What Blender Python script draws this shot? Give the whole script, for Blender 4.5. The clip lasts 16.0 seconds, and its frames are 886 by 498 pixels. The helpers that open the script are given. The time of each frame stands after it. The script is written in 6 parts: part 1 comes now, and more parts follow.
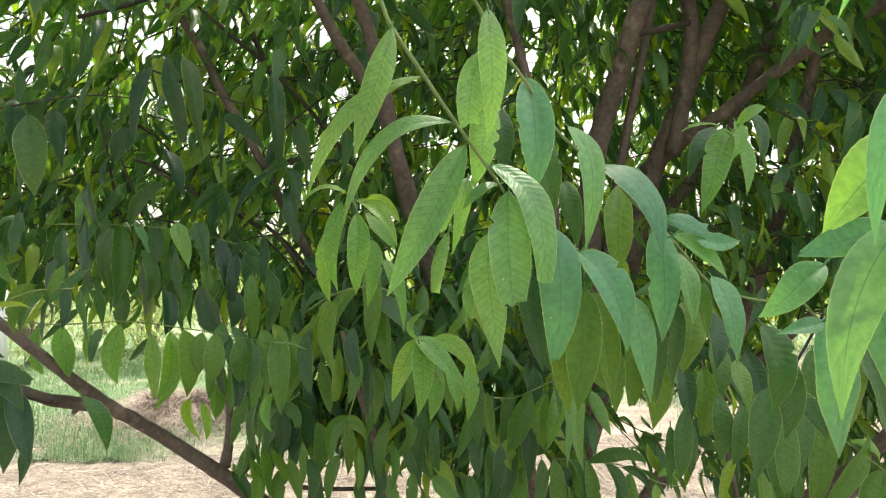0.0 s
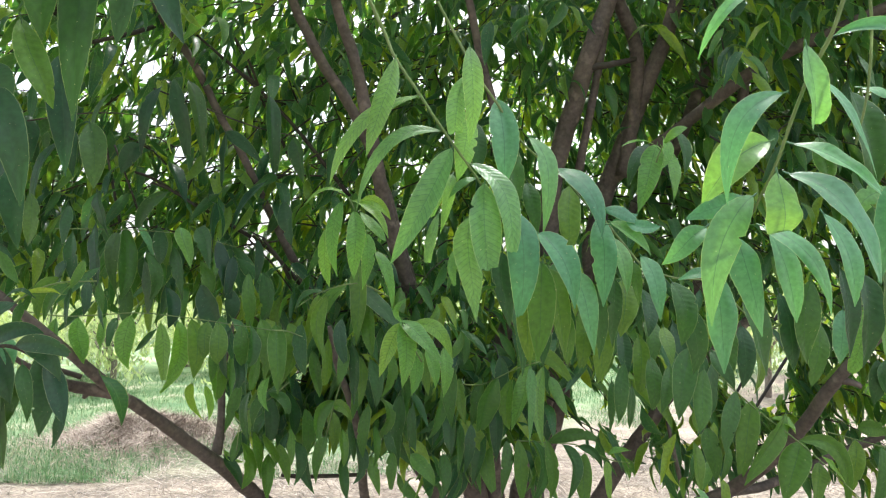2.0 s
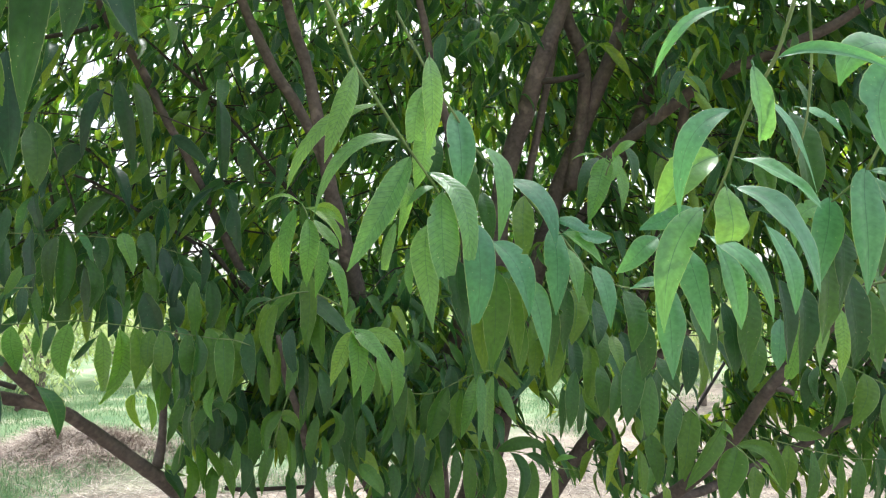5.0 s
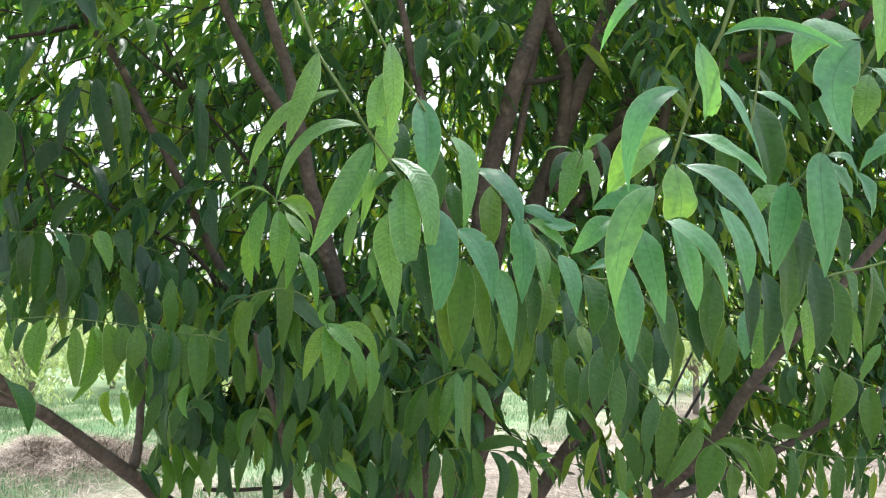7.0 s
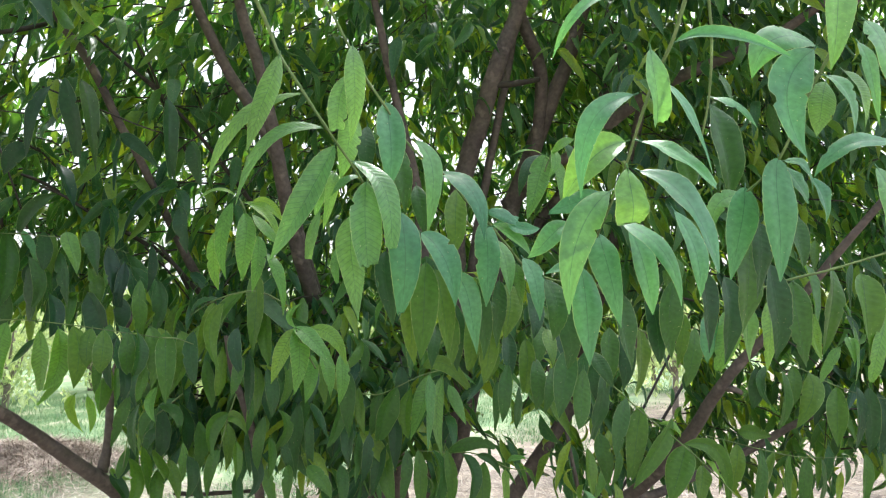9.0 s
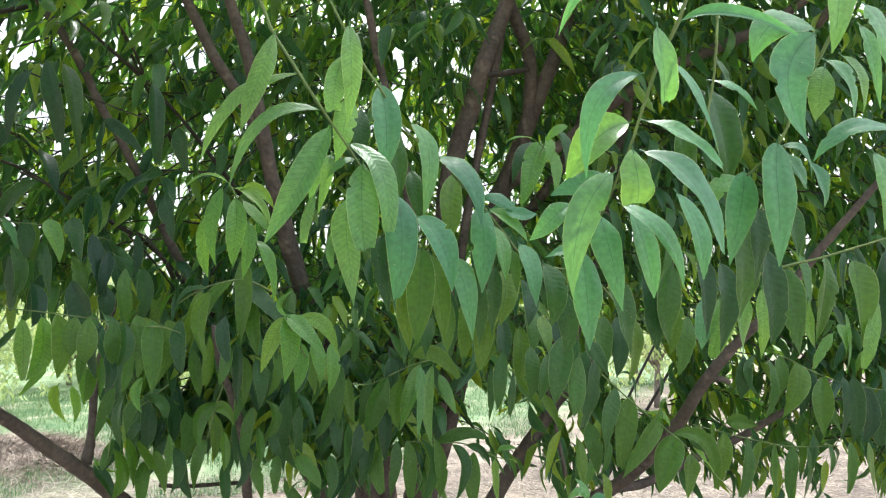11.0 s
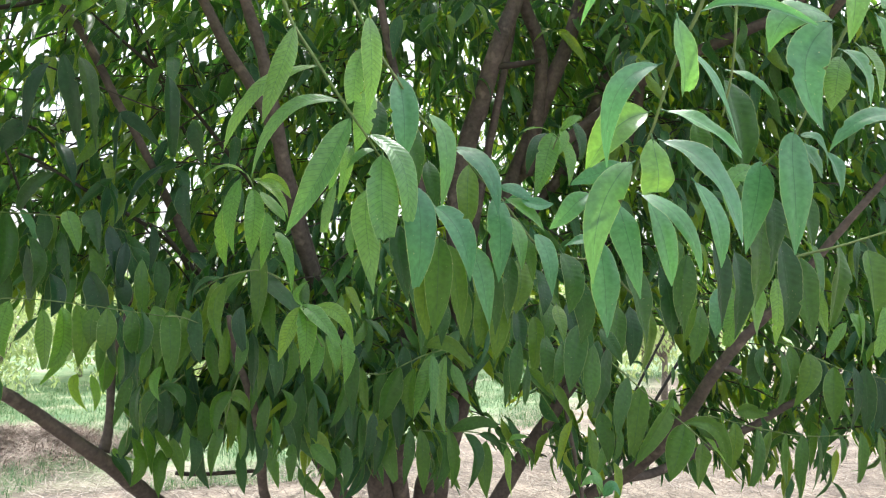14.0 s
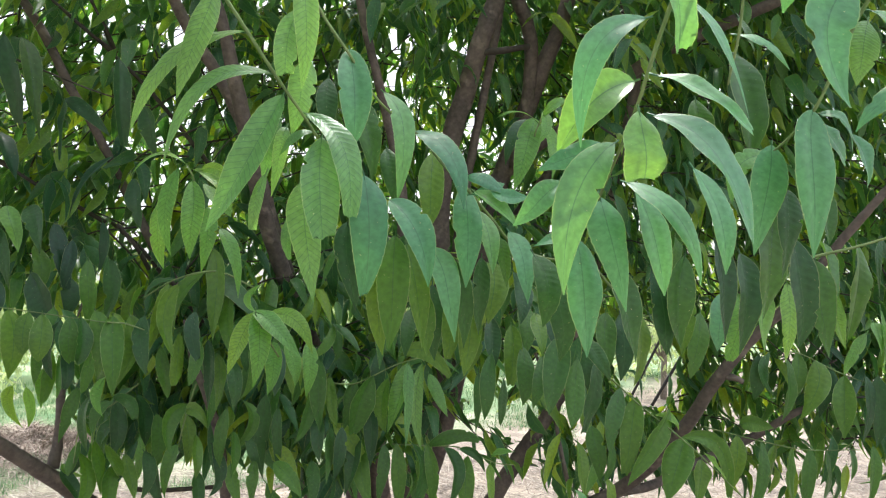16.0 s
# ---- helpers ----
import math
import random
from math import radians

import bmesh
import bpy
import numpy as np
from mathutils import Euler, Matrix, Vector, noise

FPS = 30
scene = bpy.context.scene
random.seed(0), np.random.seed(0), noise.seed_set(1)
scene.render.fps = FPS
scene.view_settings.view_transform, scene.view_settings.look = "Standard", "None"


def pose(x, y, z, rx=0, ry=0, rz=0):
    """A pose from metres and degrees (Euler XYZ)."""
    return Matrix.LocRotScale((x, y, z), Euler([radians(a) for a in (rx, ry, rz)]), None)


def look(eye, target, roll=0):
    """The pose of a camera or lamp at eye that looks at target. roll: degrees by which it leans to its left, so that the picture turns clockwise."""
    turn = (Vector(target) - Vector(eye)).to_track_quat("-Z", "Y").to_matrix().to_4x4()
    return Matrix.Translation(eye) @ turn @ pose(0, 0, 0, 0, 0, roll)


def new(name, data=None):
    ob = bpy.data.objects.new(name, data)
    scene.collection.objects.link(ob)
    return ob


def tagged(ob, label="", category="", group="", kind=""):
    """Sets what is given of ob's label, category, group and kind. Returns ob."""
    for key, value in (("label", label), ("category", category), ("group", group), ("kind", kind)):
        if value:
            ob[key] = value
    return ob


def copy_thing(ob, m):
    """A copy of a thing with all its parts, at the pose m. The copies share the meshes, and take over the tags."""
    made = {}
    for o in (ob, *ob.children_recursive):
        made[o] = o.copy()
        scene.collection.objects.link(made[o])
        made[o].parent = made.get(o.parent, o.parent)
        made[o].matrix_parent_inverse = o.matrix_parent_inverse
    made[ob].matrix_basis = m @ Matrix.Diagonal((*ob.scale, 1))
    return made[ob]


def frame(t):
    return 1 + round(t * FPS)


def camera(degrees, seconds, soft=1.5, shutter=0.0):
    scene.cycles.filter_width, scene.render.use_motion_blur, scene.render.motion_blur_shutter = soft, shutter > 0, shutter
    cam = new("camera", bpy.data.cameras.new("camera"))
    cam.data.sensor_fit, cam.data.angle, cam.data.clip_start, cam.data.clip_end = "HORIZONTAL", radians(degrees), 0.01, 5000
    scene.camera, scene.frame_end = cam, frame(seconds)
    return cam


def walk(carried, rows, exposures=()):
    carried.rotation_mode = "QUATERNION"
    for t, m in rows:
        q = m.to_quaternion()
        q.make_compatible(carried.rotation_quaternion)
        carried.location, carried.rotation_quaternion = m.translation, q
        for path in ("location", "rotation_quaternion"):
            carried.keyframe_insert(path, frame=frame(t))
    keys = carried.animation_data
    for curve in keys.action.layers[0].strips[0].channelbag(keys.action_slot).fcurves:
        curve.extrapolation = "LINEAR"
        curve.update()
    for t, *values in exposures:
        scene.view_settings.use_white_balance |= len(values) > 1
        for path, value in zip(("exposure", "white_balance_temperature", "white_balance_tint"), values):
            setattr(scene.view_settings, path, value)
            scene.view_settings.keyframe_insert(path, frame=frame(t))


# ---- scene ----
cam = camera(66.42, 16.0, soft=1.2)
# seconds, eye in metres, pitch, roll and yaw in degrees
ROWS = [
    (0.0, 0.0155, -0.0777, 1.6087, 0.81, -0.51, -0.93),
    (0.5, -0.0114, -0.1299, 1.6066, 2.16, -0.20, -0.94),
    (1.0, -0.0483, -0.2172, 1.5893, 2.97, -0.25, -1.70),
    (1.5, -0.0294, -0.2597, 1.5595, 3.09, -0.32, -2.28),
    (2.0, -0.0209, -0.2597, 1.5468, 3.21, -0.30, -4.06),
    (2.5, -0.0083, -0.2684, 1.5400, 3.36, -0.25, -5.77),
    (3.0, -0.0323, -0.2611, 1.5419, 3.25, -0.12, -7.21),
    (3.5, -0.0194, -0.2793, 1.5443, 3.36, -0.16, -7.82),
    (4.0, -0.0320, -0.2626, 1.5444, 3.77, -0.09, -8.24),
    (6.3, -0.0370, -0.2631, 1.5310, 4.56, -0.08, -8.92),
    (6.5, -0.0281, -0.2614, 1.5225, 4.77, -0.09, -8.96),
    (7.0, 0.0035, -0.2674, 1.5132, 4.98, -0.07, -9.13),
    (7.5, 0.0302, -0.2814, 1.5164, 4.96, -0.09, -9.28),
    (8.0, 0.0251, -0.2743, 1.5220, 5.02, -0.04, -9.78),
    (8.5, 0.0296, -0.2725, 1.5187, 5.07, -0.06, -10.21),
    (10.8, 0.0176, -0.2607, 1.5095, 4.78, -0.01, -11.79),
    (11.0, 0.0146, -0.2572, 1.5048, 4.60, -0.01, -11.96),
    (11.5, 0.0222, -0.2533, 1.4937, 4.41, -0.04, -11.92),
    (12.0, 0.0009, -0.2596, 1.5009, 4.11, -0.03, -11.87),
    (12.5, 0.0000, -0.2600, 1.5000, 4.00, 0.00, -11.75),
    (13.0, -0.0023, -0.2641, 1.5007, 3.95, -0.02, -11.65),
    (13.5, -0.0113, -0.2602, 1.4978, 3.97, -0.01, -11.62),
    (14.0, -0.0021, -0.2652, 1.5002, 3.96, -0.03, -11.42),
    (14.5, -0.0070, -0.2450, 1.5039, 3.87, 0.00, -11.49),
    (15.0, 0.0177, -0.2483, 1.5131, 3.85, -0.04, -11.30),
    (15.5, 0.0209, -0.2356, 1.5134, 3.85, -0.03, -11.36),
    (16.0, 0.0722, -0.1488, 1.5122, 3.75, 0.03, -11.42),
]
walk(cam, [(t, pose(x, y, z, 0, 0, yaw) @ pose(0, 0, 0, 90 + pitch) @ pose(0, 0, 0, 0, 0, roll)) for t, x, y, z, pitch, roll, yaw in ROWS],
     exposures=[(0.0, 0.77, 7050, 10), (0.5, 0.76, 6850, 10), (1.0, 0.73, 6600, 10), (1.5, 0.72, 6400, 10), (2.5, 0.7, 6200, 10), (3.5, 0.69, 6150, 10), (4.0, 0.6, 6150, 10), (6.3, 0.67, 6150, 10), (8.0, 0.67, 6150, 10), (12.0, 0.66, 6200, 10), (16.0, 0.64, 6250, 12)])

# ---- light: high hazy sun, pale sky ----
SUN_UP, SUN_TURN = 62.0, 25.0  # degrees above the ground; degrees from straight ahead towards the right
world = bpy.data.worlds.new("sky")
scene.world = world
world.use_nodes = True
wn, wl = world.node_tree.nodes, world.node_tree.links
sky = wn.new("ShaderNodeTexSky")
sky.sky_type, sky.sun_disc = "NISHITA", False
sky.sun_elevation, sky.sun_rotation = radians(SUN_UP), radians(SUN_TURN)
sky.air_density, sky.dust_density, sky.ozone_density = 0.8, 8.0, 1.0
wn["Background"].inputs["Strength"].default_value = 0.15
haze = wn.new("ShaderNodeMix")  # white haze, up to twice as bright overhead as at the horizon
haze.data_type, haze.blend_type = "RGBA", "ADD"
haze.inputs[0].default_value = 1.0
up_dir, rise, veil = wn.new("ShaderNodeTexCoord"), wn.new("ShaderNodeSeparateXYZ"), wn.new("ShaderNodeMapRange")
wl.new(up_dir.outputs["Generated"], rise.inputs[0])
veil.inputs[3].default_value, veil.inputs[4].default_value = 3.4, 7.0
wl.new(rise.outputs[2], veil.inputs[0])
wl.new(veil.outputs[0], haze.inputs[7])
wl.new(sky.outputs[0], haze.inputs[6])
wl.new(haze.outputs[2], wn["Background"].inputs["Color"])
sun = new("sun", bpy.data.lights.new("sun", "SUN"))
sun.data.energy, sun.data.angle, sun.data.color = 3.5, radians(1.5), (1.0, 0.97, 0.92)
up, turn = radians(SUN_UP), radians(SUN_TURN)
sun.matrix_world = look((10 * math.sin(turn) * math.cos(up), 10 * math.cos(turn) * math.cos(up), 10 * math.sin(up)), (0, 0, 0))


# ---- materials ----
def material(name):
    m = bpy.data.materials.new(name)
    m.use_nodes = True
    return m, m.node_tree.nodes, m.node_tree.links, m.node_tree.nodes["Principled BSDF"]


def ramp(n, stops):
    r = n.new("ShaderNodeValToRGB")
    while len(r.color_ramp.elements) < len(stops):
        r.color_ramp.elements.new(0.5)
    for e, (p, c) in zip(r.color_ramp.elements, stops):
        e.position, e.color = p, (*c, 1)
    return r


def math_node(n, l, op, a, b=None):
    k = n.new("ShaderNodeMath")
    k.operation = op
    for i, v in enumerate((a, b)):
        if v is None:
            continue
        if isinstance(v, (int, float)):
            k.inputs[i].default_value = v
        else:
            l.new(v, k.inputs[i])
    return k.outputs[0]


def mix_colour(n, l, fac, a, b, blend="MIX"):
    k = n.new("ShaderNodeMix")
    k.data_type, k.blend_type = "RGBA", blend
    for s, v in ((k.inputs[0], fac), (k.inputs[6], a), (k.inputs[7], b)):
        if isinstance(v, (int, float)):
            s.default_value = v
        elif isinstance(v, tuple):
            s.default_value = (*v, 1)
        else:
            l.new(v, s)
    return k.outputs[2]


def noise_tex(n, l, scale, detail=3, coord="Object"):
    c = n.new("ShaderNodeTexCoord")
    t = n.new("ShaderNodeTexNoise")
    t.inputs["Scale"].default_value, t.inputs["Detail"].default_value = scale, detail
    if coord == "UV":  # blades are about three and a half times as long as wide
        k = n.new("ShaderNodeMapping")
        k.inputs["Scale"].default_value = (1, 3.5, 1)
        l.new(c.outputs["UV"], k.inputs["Vector"])
        l.new(k.outputs[0], t.inputs["Vector"])
    else:
        l.new(c.outputs[coord], t.inputs["Vector"])
    return t.outputs["Fac"]


def leaf_material(name, tones, vein, through_colour, island, pairs=15, vein_dark=0.5, gloss=0.4, relief=0.2):
    """Blade colour by a random tone, pinnate veins from the blade's own coordinates, light passing through."""
    m, n, l, b = material(name)
    if island:
        rand = n.new("ShaderNodeNewGeometry").outputs["Random Per Island"]
    else:
        rand = n.new("ShaderNodeObjectInfo").outputs["Random"]
    r = ramp(n, tones)
    l.new(rand, r.inputs[0])
    uv = n.new("ShaderNodeUVMap")
    sep = n.new("ShaderNodeSeparateXYZ")
    l.new(uv.outputs[0], sep.inputs[0])
    across = math_node(n, l, "ABSOLUTE", math_node(n, l, "SUBTRACT", sep.outputs[0], 0.5))
    wob = math_node(n, l, "MULTIPLY", noise_tex(n, l, 6, 2, "UV"), 0.022)
    phase = math_node(n, l, "ADD", math_node(n, l, "SUBTRACT", sep.outputs[1], math_node(n, l, "MULTIPLY", across, 0.17)), wob)
    saw = math_node(n, l, "FRACT", math_node(n, l, "MULTIPLY", phase, pairs))
    tri = math_node(n, l, "ABSOLUTE", math_node(n, l, "SUBTRACT", saw, 0.5))
    side = math_node(n, l, "GREATER_THAN", tri, 0.425)
    mid = math_node(n, l, "LESS_THAN", across, 0.016)
    col = mix_colour(n, l, math_node(n, l, "MULTIPLY", side, vein_dark), r.outputs[0], vein)
    col = mix_colour(n, l, math_node(n, l, "MULTIPLY", mid, 0.55), col, vein)
    # blotches, dust and a few pale spots
    blot = n.new("ShaderNodeMapRange")
    blot.inputs[1].default_value, blot.inputs[2].default_value = 0.35, 0.75
    blot.inputs[3].default_value, blot.inputs[4].default_value = 0.82, 1.16
    l.new(noise_tex(n, l, 5, 4, "UV"), blot.inputs[0])
    col = mix_colour(n, l, 1.0, col, blot.outputs[0], "MULTIPLY")
    shift = n.new("ShaderNodeCombineXYZ")
    l.new(math_node(n, l, "MULTIPLY", rand, 37.0), shift.inputs[0])
    add_v = n.new("ShaderNodeVectorMath")
    add_v.operation = "MULTIPLY_ADD"
    l.new(uv.outputs[0], add_v.inputs[0])
    add_v.inputs[1].default_value = (1, 3.5, 1)
    l.new(shift.outputs[0], add_v.inputs[2])
    specks = n.new("ShaderNodeTexNoise")
    specks.inputs["Scale"].default_value, specks.inputs["Detail"].default_value = 13, 2
    l.new(add_v.outputs[0], specks.inputs["Vector"])
    spot = math_node(n, l, "GREATER_THAN", specks.outputs["Fac"], 0.735)
    col = mix_colour(n, l, math_node(n, l, "MULTIPLY", spot, 0.5), col, (0.4, 0.42, 0.3))
    edge_wear = math_node(n, l, "MULTIPLY", math_node(n, l, "GREATER_THAN", across, 0.465), math_node(n, l, "GREATER_THAN", specks.outputs["Fac"], 0.67))
    col = mix_colour(n, l, math_node(n, l, "MULTIPLY", edge_wear, 0.6), col, (0.36, 0.37, 0.24))
    # pale margin: the sheen along the blade's edge, painted into its colour
    col = mix_colour(n, l, math_node(n, l, "MULTIPLY", math_node(n, l, "GREATER_THAN", across, 0.475), 0.3), col, (0.26, 0.34, 0.18))
    l.new(col, b.inputs["Base Color"])
    b.inputs["Roughness"].default_value = 0.43
    b.inputs["Specular IOR Level"].default_value = gloss
    bump = n.new("ShaderNodeBump")
    bump.inputs["Strength"].default_value, bump.inputs["Distance"].default_value = relief, 0.0012
    swell = math_node(n, l, "MULTIPLY", noise_tex(n, l, 3, 1, "UV"), 1.4)  # the blade's slow waves
    l.new(math_node(n, l, "ADD", math_node(n, l, "ADD", tri, swell), math_node(n, l, "MULTIPLY", mid, -0.5)), bump.inputs["Height"])
    l.new(bump.outputs[0], b.inputs["Normal"])
    t = n.new("ShaderNodeBsdfTranslucent")
    l.new(mix_colour(n, l, 1.0, col, through_colour, "MULTIPLY"), t.inputs["Color"])
    add = n.new("ShaderNodeAddShader")
    l.new(b.outputs[0], add.inputs[0])
    l.new(t.outputs[0], add.inputs[1])
    l.new(add.outputs[0], n["Material Output"].inputs["Surface"])
    return m


# mature green, darkened to put the shade behind and below into it
SHADED_OLD_TONES = [(0.0, (0.012, 0.05, 0.02)), (0.35, (0.026, 0.086, 0.02)), (0.7, (0.047, 0.126, 0.019)), (1.0, (0.072, 0.15, 0.018))]
# deep shade put into the colour of ordinary leaves
DEEP_SHADE_TONES = [(0.0, (0.01, 0.042, 0.024)), (0.4, (0.015, 0.055, 0.026)), (0.8, (0.023, 0.068, 0.024)), (1.0, (0.036, 0.082, 0.022))]
# crown leaves toned darker to stand for the shade inside the crown
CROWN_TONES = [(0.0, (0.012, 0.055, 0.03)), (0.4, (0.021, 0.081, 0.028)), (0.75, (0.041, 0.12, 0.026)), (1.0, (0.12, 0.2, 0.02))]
# front leaves toned brighter to stand for open sky light on them
LIT_OUTER_TONES = [(0.0, (0.038, 0.136, 0.08)), (0.45, (0.054, 0.178, 0.092)), (0.75, (0.066, 0.195, 0.088)), (1.0, (0.094, 0.21, 0.062))]
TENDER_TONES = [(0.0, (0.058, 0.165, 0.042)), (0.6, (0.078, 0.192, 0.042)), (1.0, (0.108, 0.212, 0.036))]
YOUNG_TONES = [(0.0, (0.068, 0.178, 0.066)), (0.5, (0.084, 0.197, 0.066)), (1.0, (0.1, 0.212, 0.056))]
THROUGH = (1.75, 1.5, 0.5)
leaf_outer_lit = leaf_material("lit_outer_leaf", LIT_OUTER_TONES, (0.03, 0.085, 0.055), THROUGH, False, 13, 0.1, 0.5, 0.15)
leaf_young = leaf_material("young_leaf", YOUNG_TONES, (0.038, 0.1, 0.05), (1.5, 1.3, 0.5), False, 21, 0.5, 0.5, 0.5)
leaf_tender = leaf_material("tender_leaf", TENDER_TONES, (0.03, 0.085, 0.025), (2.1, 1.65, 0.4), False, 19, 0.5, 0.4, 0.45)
leaf_old_shaded = leaf_material("shaded_mature_leaf", SHADED_OLD_TONES, (0.03, 0.08, 0.035), (1.2, 1.0, 0.3), False, 13, 0.12, 0.4, 0.4)
leaf_deep_shade = leaf_material("shade_painted_leaf", DEEP_SHADE_TONES, (0.02, 0.055, 0.03), (1.2, 1.1, 0.45), False, 13, 0.2, 0.4)
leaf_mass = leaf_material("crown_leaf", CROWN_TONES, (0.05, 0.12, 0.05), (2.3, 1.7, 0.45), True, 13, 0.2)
# far leaves paled and greyed: haze and glare put into their colour
leaf_far = leaf_material("hazy_far_leaf", [(0.0, (0.13, 0.185, 0.09)), (1.0, (0.28, 0.33, 0.19))], (0.12, 0.17, 0.08), (1.2, 1.15, 0.7), True, 8, 0.1)


def bark_material(name, dark, light, scale):
    m, n, l, b = material(name)
    fine, coarse = noise_tex(n, l, scale, 6), noise_tex(n, l, scale / 7, 3)
    r = ramp(n, [(0.3, dark), (0.62, light), (0.8, tuple(1.5 * c for c in light))])
    l.new(math_node(n, l, "ADD", math_node(n, l, "MULTIPLY", fine, 0.5), math_node(n, l, "MULTIPLY", coarse, 0.5)), r.inputs[0])
    pale = n.new("ShaderNodeMapRange")  # pale worn and lichened patches
    pale.inputs[1].default_value, pale.inputs[2].default_value, pale.inputs[4].default_value = 0.6, 0.72, 0.55
    l.new(noise_tex(n, l, 17, 4), pale.inputs[0])
    l.new(mix_colour(n, l, pale.outputs[0], r.outputs[0], tuple(min(0.7, 2.6 * c) for c in light)), b.inputs["Base Color"])
    b.inputs["Roughness"].default_value = 0.75
    bump = n.new("ShaderNodeBump")
    bump.inputs["Strength"].default_value, bump.inputs["Distance"].default_value = 0.6, 0.004
    l.new(fine, bump.inputs["Height"])
    l.new(bump.outputs[0], b.inputs["Normal"])
    return m


bark = bark_material("bark", (0.046, 0.037, 0.033), (0.15, 0.119, 0.104), 90)
twig_green = bark_material("green_twig", (0.1, 0.17, 0.05), (0.2, 0.27, 0.1), 60)
twig_brown = bark_material("brown_twig", (0.022, 0.019, 0.016), (0.06, 0.05, 0.038), 80)
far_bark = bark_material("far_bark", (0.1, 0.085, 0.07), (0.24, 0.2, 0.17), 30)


def ground_material():
    m, n, l, b = material("dry_soil_and_grass")
    c = n.new("ShaderNodeTexCoord")
    sep = n.new("ShaderNodeSeparateXYZ")
    l.new(c.outputs["Object"], sep.inputs[0])
    soil = ramp(n, [(0.36, (0.09, 0.076, 0.064)), (0.5, (0.205, 0.174, 0.136)), (0.64, (0.35, 0.305, 0.24))])
    l.new(math_node(n, l, "ADD", math_node(n, l, "MULTIPLY", noise_tex(n, l, 3, 6), 0.5), math_node(n, l, "MULTIPLY", noise_tex(n, l, 40, 4), 0.5)), soil.inputs[0])
    grass = ramp(n, [(0.32, (0.085, 0.165, 0.075)), (0.54, (0.17, 0.25, 0.125)), (0.72, (0.4, 0.38, 0.29))])
    l.new(noise_tex(n, l, 1.6, 6), grass.inputs[0])
    edge = math_node(n, l, "ADD", sep.outputs[1], math_node(n, l, "MULTIPLY", math_node(n, l, "SUBTRACT", noise_tex(n, l, 0.6, 4), 0.5), 1.6))
    far = n.new("ShaderNodeMapRange")
    far.inputs[1].default_value, far.inputs[2].default_value = 5.4, 6.6
    right = math_node(n, l, "MULTIPLY", math_node(n, l, "MAXIMUM", sep.outputs[0], 0.0), 0.8)
    l.new(math_node(n, l, "SUBTRACT", edge, right), far.inputs[0])
    l.new(mix_colour(n, l, far.outputs[0], soil.outputs[0], grass.outputs[0]), b.inputs["Base Color"])
    b.inputs["Roughness"].default_value = 0.95
    bump = n.new("ShaderNodeBump")
    bump.inputs["Strength"].default_value, bump.inputs["Distance"].default_value = 0.8, 0.03
    l.new(noise_tex(n, l, 25, 6), bump.inputs["Height"])
    l.new(bump.outputs[0], b.inputs["Normal"])
    return m


def island_material(name, stops, rough=0.8, see_through=0.0):
    m, n, l, b = material(name)
    r = ramp(n, stops)
    l.new(n.new("ShaderNodeNewGeometry").outputs["Random Per Island"], r.inputs[0])
    l.new(r.outputs[0], b.inputs["Base Color"])
    b.inputs["Roughness"].default_value = rough
    if see_through:
        t = n.new("ShaderNodeBsdfTranslucent")
        l.new(r.outputs[0], t.inputs["Color"])
        k = n.new("ShaderNodeMixShader")
        k.inputs[0].default_value = see_through
        l.new(b.outputs[0], k.inputs[1])
        l.new(t.outputs[0], k.inputs[2])
        l.new(k.outputs[0], n["Material Output"].inputs["Surface"])
    return m


ground_mat = ground_material()
straw_mat = island_material("straw", [(0.0, (0.06, 0.047, 0.036)), (0.4, (0.15, 0.125, 0.098)), (1.0, (0.4, 0.37, 0.31))], 0.85)
heap_mat = island_material("brown_straw", [(0.0, (0.1, 0.078, 0.062)), (0.55, (0.24, 0.195, 0.155)), (1.0, (0.46, 0.41, 0.34))], 0.9)
grass_mat = island_material("grass_blade", [(0.0, (0.05, 0.14, 0.045)), (0.6, (0.1, 0.215, 0.08)), (1.0, (0.25, 0.28, 0.155))], 0.6, 0.35)
pole_mat = bark_material("black_pipe", (0.012, 0.012, 0.013), (0.03, 0.03, 0.032), 40)
post_mat = bark_material("white_post", (0.5, 0.52, 0.54), (0.68, 0.7, 0.72), 12)


# ---- building ----
def mesh_of(name, verts, faces, mat, uvs=None, smooth=True):
    me = bpy.data.meshes.new(name)
    me.from_pydata(verts, [], faces)
    me.materials.append(mat)
    if uvs is not None:
        layer = me.uv_layers.new(name="UVMap")
        idx = np.empty(len(me.loops), dtype=np.int32)
        me.loops.foreach_get("vertex_index", idx)
        layer.data.foreach_set("uv", np.asarray(uvs, dtype=np.float32)[idx].ravel())
    if smooth:
        me.polygons.foreach_set("use_smooth", [True] * len(me.polygons))
    me.update()
    return me


def under(ob, parent):
    ob.parent = parent
    ob.matrix_parent_inverse = parent.matrix_world.inverted()
    return ob


def smooth_path(points, steps):
    """A curve through the points (any dimension), as a numpy array."""
    p = np.array(points, dtype=float)
    p = np.vstack([2 * p[0] - p[1], p, 2 * p[-1] - p[-2]])
    rows = []
    for i in range(1, len(p) - 2):
        for k in range(steps):
            t = k / steps
            a, b, c, d = p[i - 1], p[i], p[i + 1], p[i + 2]
            rows.append(0.5 * (2 * b + (c - a) * t + (2 * a - 5 * b + 4 * c - d) * t * t + (3 * b - a - 3 * c + d) * t ** 3))
    rows.append(p[-2])
    return np.array(rows)


